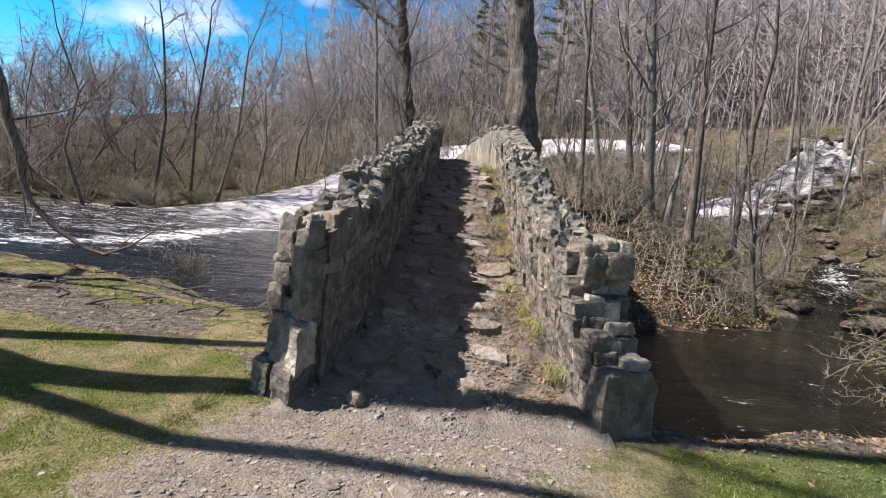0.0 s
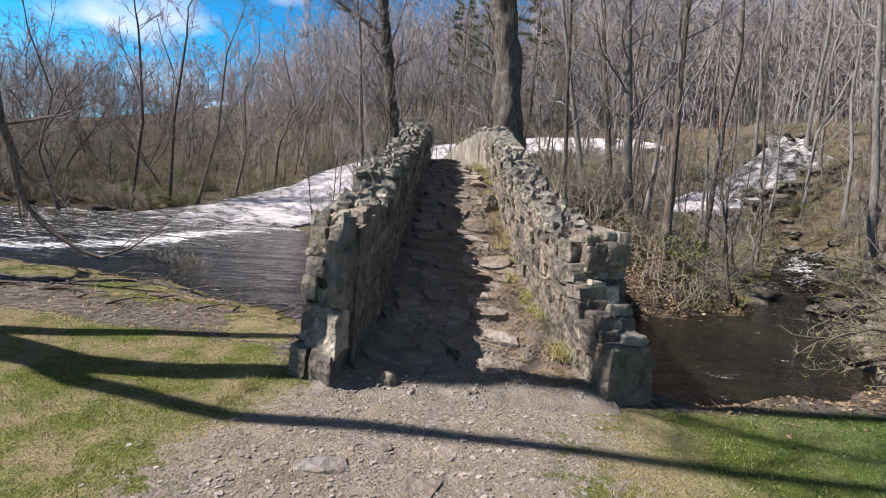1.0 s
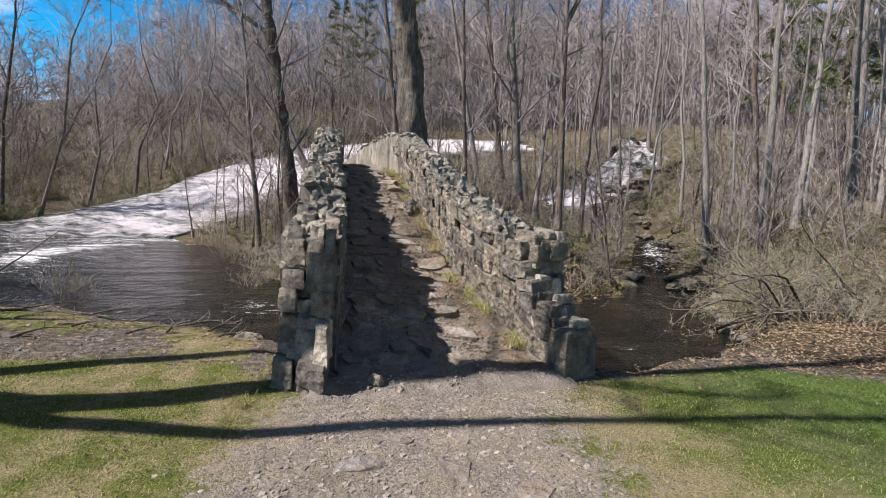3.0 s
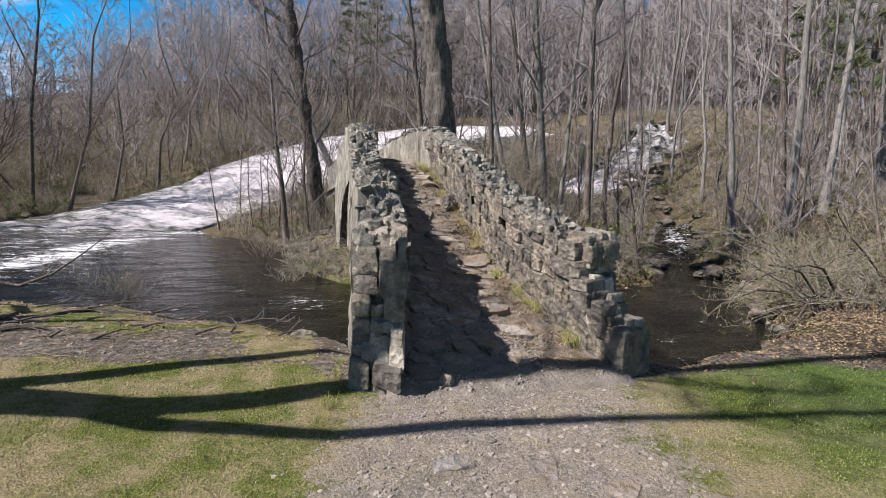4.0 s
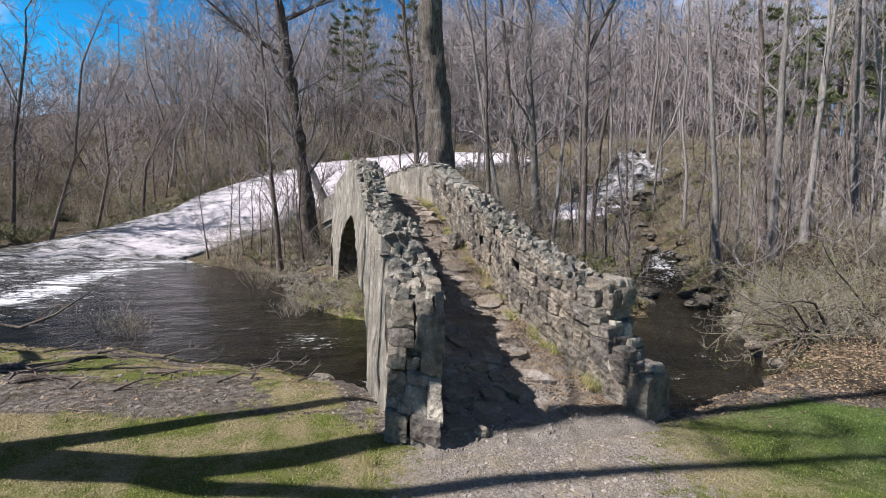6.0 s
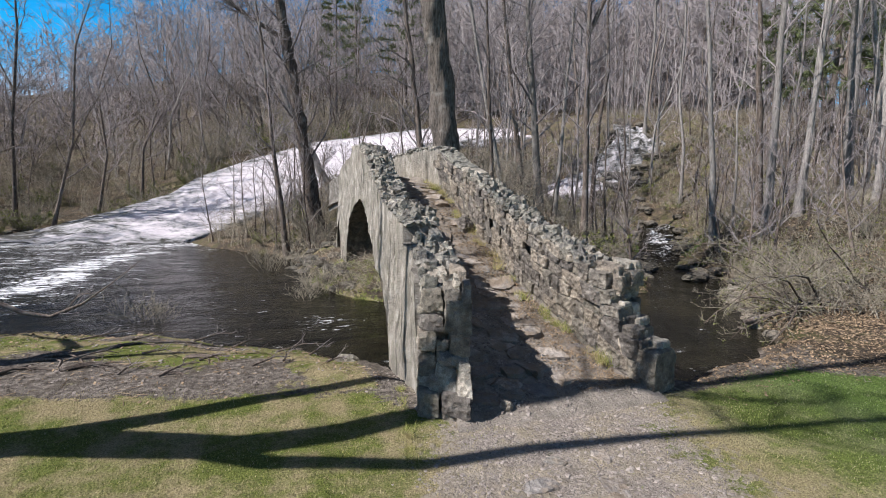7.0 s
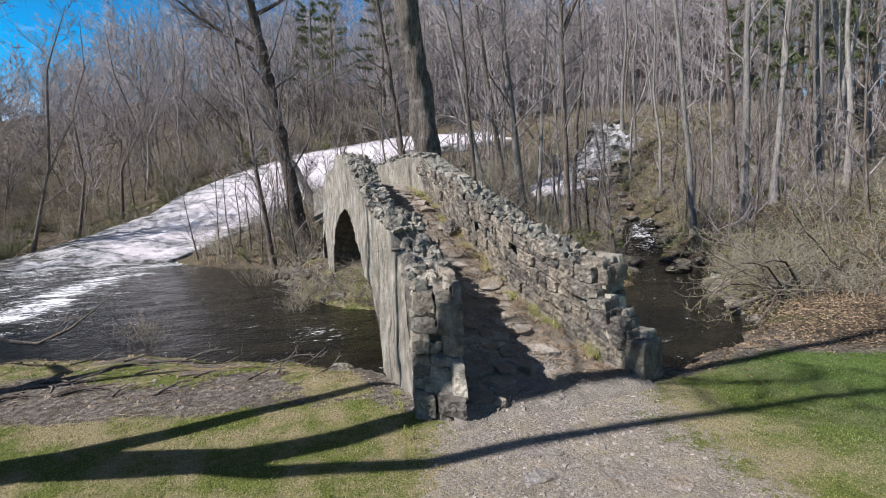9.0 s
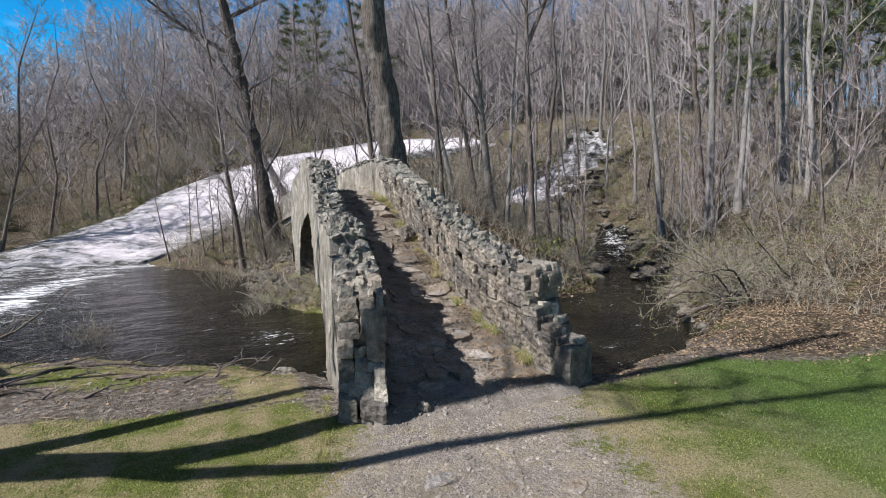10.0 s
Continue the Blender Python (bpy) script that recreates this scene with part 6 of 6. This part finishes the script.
def root(x, y, w, ln, r, seed):
    """A gnarled dark root that breaks out of the mud and forks."""
    rnd = random.Random(seed)
    t = Tubes()
    for k in range(3):
        d = w + (k - 1) * rnd.uniform(0.3, 0.7)
        pts = []
        for i in range(6):
            f = i / 5
            px, py = x + math.cos(d + 0.5 * math.sin(3 * f + k)) * ln * f * (1 - 0.25 * abs(k - 1)), y + math.sin(d + 0.5 * math.sin(3 * f + k)) * ln * f
            pts.append(Vector((px, py, ground_at(px, py) + r * (0.9 * math.sin(math.pi * f) + rnd.uniform(-0.3, 0.3)))))
        t.tube(pts, taper(r, r * 0.3, 6), 6)
    ob = new("tree_root", t.mesh("tree_root", M_BARK))
    return tagged(ob, "dark gnarled tree root breaking out of the muddy bank", "root", "roots on the bank")


for k, (x, y, w, ln, r) in enumerate(((-5.6, 6.7, 0.2, 0.7, 0.026), (-4.2, 6.9, -0.3, 0.6, 0.022), (-6.2, 7.3, 0.0, 0.8, 0.03), (-6.4, 6.6, 0.6, 0.7, 0.03), (-4.4, 6.25, -0.2, 0.4, 0.018), (-5.3, 7.6, 0.2, 0.8, 0.02))):
    root(x, y, w, ln, r, 400 + k)


# a drooping limb of a tree on the near bank, hanging over the pool
def bank_tree():
    trunk, limb, crown = Tubes(), Tubes(), Tubes()
    rnd = random.Random(91)
    base = Vector((-14.5, 11.6, ground_at(-14.5, 11.6)))
    path = wander(rnd, base - Vector((0, 0, 0.3)), Vector((0.1, 0, 1)), 11, 9, 0.06, 0.05)
    trunk.tube(path, taper(0.26, 0.05, 10), 9)
    hang = [on_path(path, 0.62)[0]] + [Vector(q) for q in ((-11.5, 10.8, 6.0), (-9.9, 10.3, 4.6), (-9.16, 10.2, 3.14), (-9.04, 10.2, 2.49), (-8.77, 10.2, 1.84), (-8.72, 10.2, 1.39), (-8.51, 10.2, 0.84), (-7.98, 10.2, 0.37), (-7.38, 10.2, 0.02), (-6.97, 10.2, -0.07), (-6.46, 10.2, 0.15), (-6.0, 10.2, 0.5), (-5.47, 10.15, 0.95))]
    limb.tube(hang, [0.13, 0.12, 0.11, 0.10, 0.095, 0.09, 0.065, 0.058, 0.05, 0.042, 0.036, 0.022, 0.013, 0.006], 8)
    side = ((0.04, ((-8.77, 10.2, 1.78), (-8.47, 10.2, 1.47), (-7.95, 10.15, 1.22), (-7.65, 10.1, 0.94))), (0.026, ((-9.0, 10.2, 2.3), (-8.95, 10.25, 1.9), (-8.81, 10.3, 1.26), (-8.70, 10.3, 0.58), (-8.53, 10.3, 0.23))),
            (0.03, ((-9.05, 10.2, 2.45), (-8.6, 10.2, 2.56), (-7.82, 10.2, 2.78), (-7.15, 10.2, 3.12))), (0.014, ((-6.75, 10.2, 0.02), (-6.6, 10.25, 0.22), (-6.52, 10.3, 0.32), (-6.3, 10.3, 0.33))))
    for r, pts in side:
        p = [Vector(q) for q in pts]
        limb.tube(p, taper(r, 0.008, len(p)), 6)
        branches(crown, rnd, p, [r, 0.008], 0.3, 4, 0.7, 0.8, 2, 4, twig=0.004, twigs=2, rise=0.0)
    branches(crown, rnd, path, [0.26, 0.05], 0.3, 20, 2.6, 0.85, 7, 4, twig=0.008, twigs=4)
    branches(crown, rnd, hang, [0.10, 0.012], 0.3, 8, 0.9, 0.8, 3, 4, twig=0.004, twigs=2, rise=-0.02)
    root = new("bank_tree")
    root.location = base
    for me in (trunk.mesh("trunk", M_BARK), limb.mesh("limb", M_BARK), crown.mesh("crown", M_TWIG)):
        ob = new(me.name.split(".")[0], me)
        ob.parent = root
        ob.location = -base
    return tagged(root, "bare tree whose drooping limb hangs over the pool", "tree")


bank_tree()

# pale leaning thicket on the near bank of the side stream
BANK_SHRUBS = [shrub_meshes(130 + i, 8, 2.3, 1.2, M_BRUSH, 0.006, 160) for i in range(2)]


def arching_shrub(x, y, seed, limbs, toward, long, label):
    """Old shrub whose grey limbs arch outwards and down, most of them towards one side."""
    rnd = random.Random(seed)
    stem, crown, buds = Tubes(), Tubes(), Tubes()
    for i in range(limbs):
        w = toward + rnd.gauss(0, 0.7 if i % 4 else 1.8)
        d = Vector((math.cos(w), math.sin(w), rnd.uniform(0.35, 1.1)))
        path = wander(rnd, Vector((rnd.gauss(0, 0.3), rnd.gauss(0, 0.3), -0.05)), d, long * rnd.uniform(0.5, 1.15), 8, 0.30, -0.13)
        r = rnd.uniform(0.015, 0.036)
        stem.tube(path, taper(r, 0.006, 9), 5)
        branches(crown, rnd, path, [r, 0.007], 0.12, 13, long * 0.3, 0.9, 5, 4, twig=0.005, twigs=3, rise=0.0)
    for _ in range(1700):
        u = rnd.choice(crown.v)
        k = len(buds.v)
        a = Vector([rnd.uniform(-1, 1) for _ in range(3)]) * 0.038
        b = Vector([rnd.uniform(-1, 1) for _ in range(3)]) * 0.018
        buds.v += [u, u + a, u + a + b, u + b]
        buds.f.append((k, k + 1, k + 2, k + 3))
    plant("arching_shrub", (stem.mesh("stem", M_BARK), crown.mesh("twig_mass", M_BRUSH), buds.mesh("foliage", M_GREEN, False)), x, y, label, "shrub")


arching_shrub(8.4, 6.75, 3, 16, 2.5, 3.2, "old grey shrub with limbs arching low over the stream")
arching_shrub(9.6, 7.6, 5, 11, 1.9, 3.0, "grey shrub arching over the side stream")
arching_shrub(10.8, 6.9, 9, 10, 0.9, 2.8, "grey spreading shrub on the leafy bank")
for i, (x, y, size) in enumerate([(9.4, 6.3, 0.7), (11.4, 6.6, 0.9)]):
    plant("bank_shrub", BANK_SHRUBS[i % 2], x, y, "spreading pale shrub with first green buds beside the stream", "shrub", "shrubs on the bank", i * 1.7, size)
REED = [shrub_meshes(150 + i, 12, 0.8, 0.7, M_BRUSH, 0.004, 0, 0.4) for i in range(2)]
for i, (x, y, size) in enumerate([(-2.3, 11.7, 0.9), (-2.0, 12.3, 1.1), (-5.6, 10.5, 1.0), (-5.2, 10.2, 0.7), (-1.6, 13.2, 1.0), (-3.2, 16.4, 1.2), (-2.6, 17.5, 1.3), (-3.4, 18.4, 1.0)]):
    plant("water_shrub", REED[i % 2], x, y, "thin leafless shrub standing in the shallow water", "shrub", "shrubs in the shallows", i * 2.1, size, max(ground_at(x, y), WATER - 0.05))

# a mossy log and rocks where the stream meets the bank
stick("log", [(6.2, 6.75, -0.2), (6.22, 6.76, -0.2), (6.7, 6.85, -0.12), (7.3, 6.8, 0.0), (7.9, 6.7, 0.12), (8.1, 6.68, 0.16)], 0.095, "dark rotten log lying half in the stream", "log")


def conifer_meshes(seed, tall):
    rnd = random.Random(seed)
    trunk, needles = Tubes(), Tubes()
    trunk.tube([Vector((0, 0, -0.3)), Vector((0, 0, tall * 0.5)), Vector((0.1, 0, tall))], [0.16, 0.10, 0.02], 6)
    for i in range(38):
        f = 0.3 + 0.69 * (i // 4 + rnd.uniform(-0.3, 0.3)) / 9.5     # boughs in loose whorls
        w = i * 1.7 + rnd.uniform(-0.6, 0.6)
        ln = ((1 - f) * tall * 0.24 + 0.7) * rnd.uniform(0.45, 1.2)
        d = Vector((math.cos(w), math.sin(w), rnd.uniform(-0.05, 0.4)))
        p = Vector((0, 0, tall * f))
        q = p + d * ln
        trunk.spike(p, q, 0.025)
        for _ in range(80):
            u = p.lerp(q, 1 - 0.7 * rnd.random() ** 1.6)
            off = Vector([rnd.uniform(-1, 1) for _ in range(3)])
            needles.spike(u, u + (d * 0.5 + off * 0.8).normalized() * rnd.uniform(0.25, 0.6), 0.03)
    return trunk.mesh("trunk", M_BARK), needles.mesh("foliage", M_NEEDLE, False)


PINES = [conifer_meshes(i, 13) for i in range(2)]
for i, (x, y, size) in enumerate([(2.2, 44, 0.95), (8.9, 45.5, 1.1), (5.2, 52, 1.1), (25.5, 17.5, 1.0), (27.5, 15.5, 1.1), (24.5, 20.5, 1.0), (36, 34, 1.0), (43, 34, 1.1), (47, 28, 1.1), (30.5, 16.5, 1.2), (33.5, 19.5, 1.3), (36, 17.5, 1.3), (28.5, 20, 1.2), (39, 22, 1.4)]):
    plant("pine", PINES[i % 2], x, y, "green pine among the bare trees", "tree", "pines", i * 1.1, size)
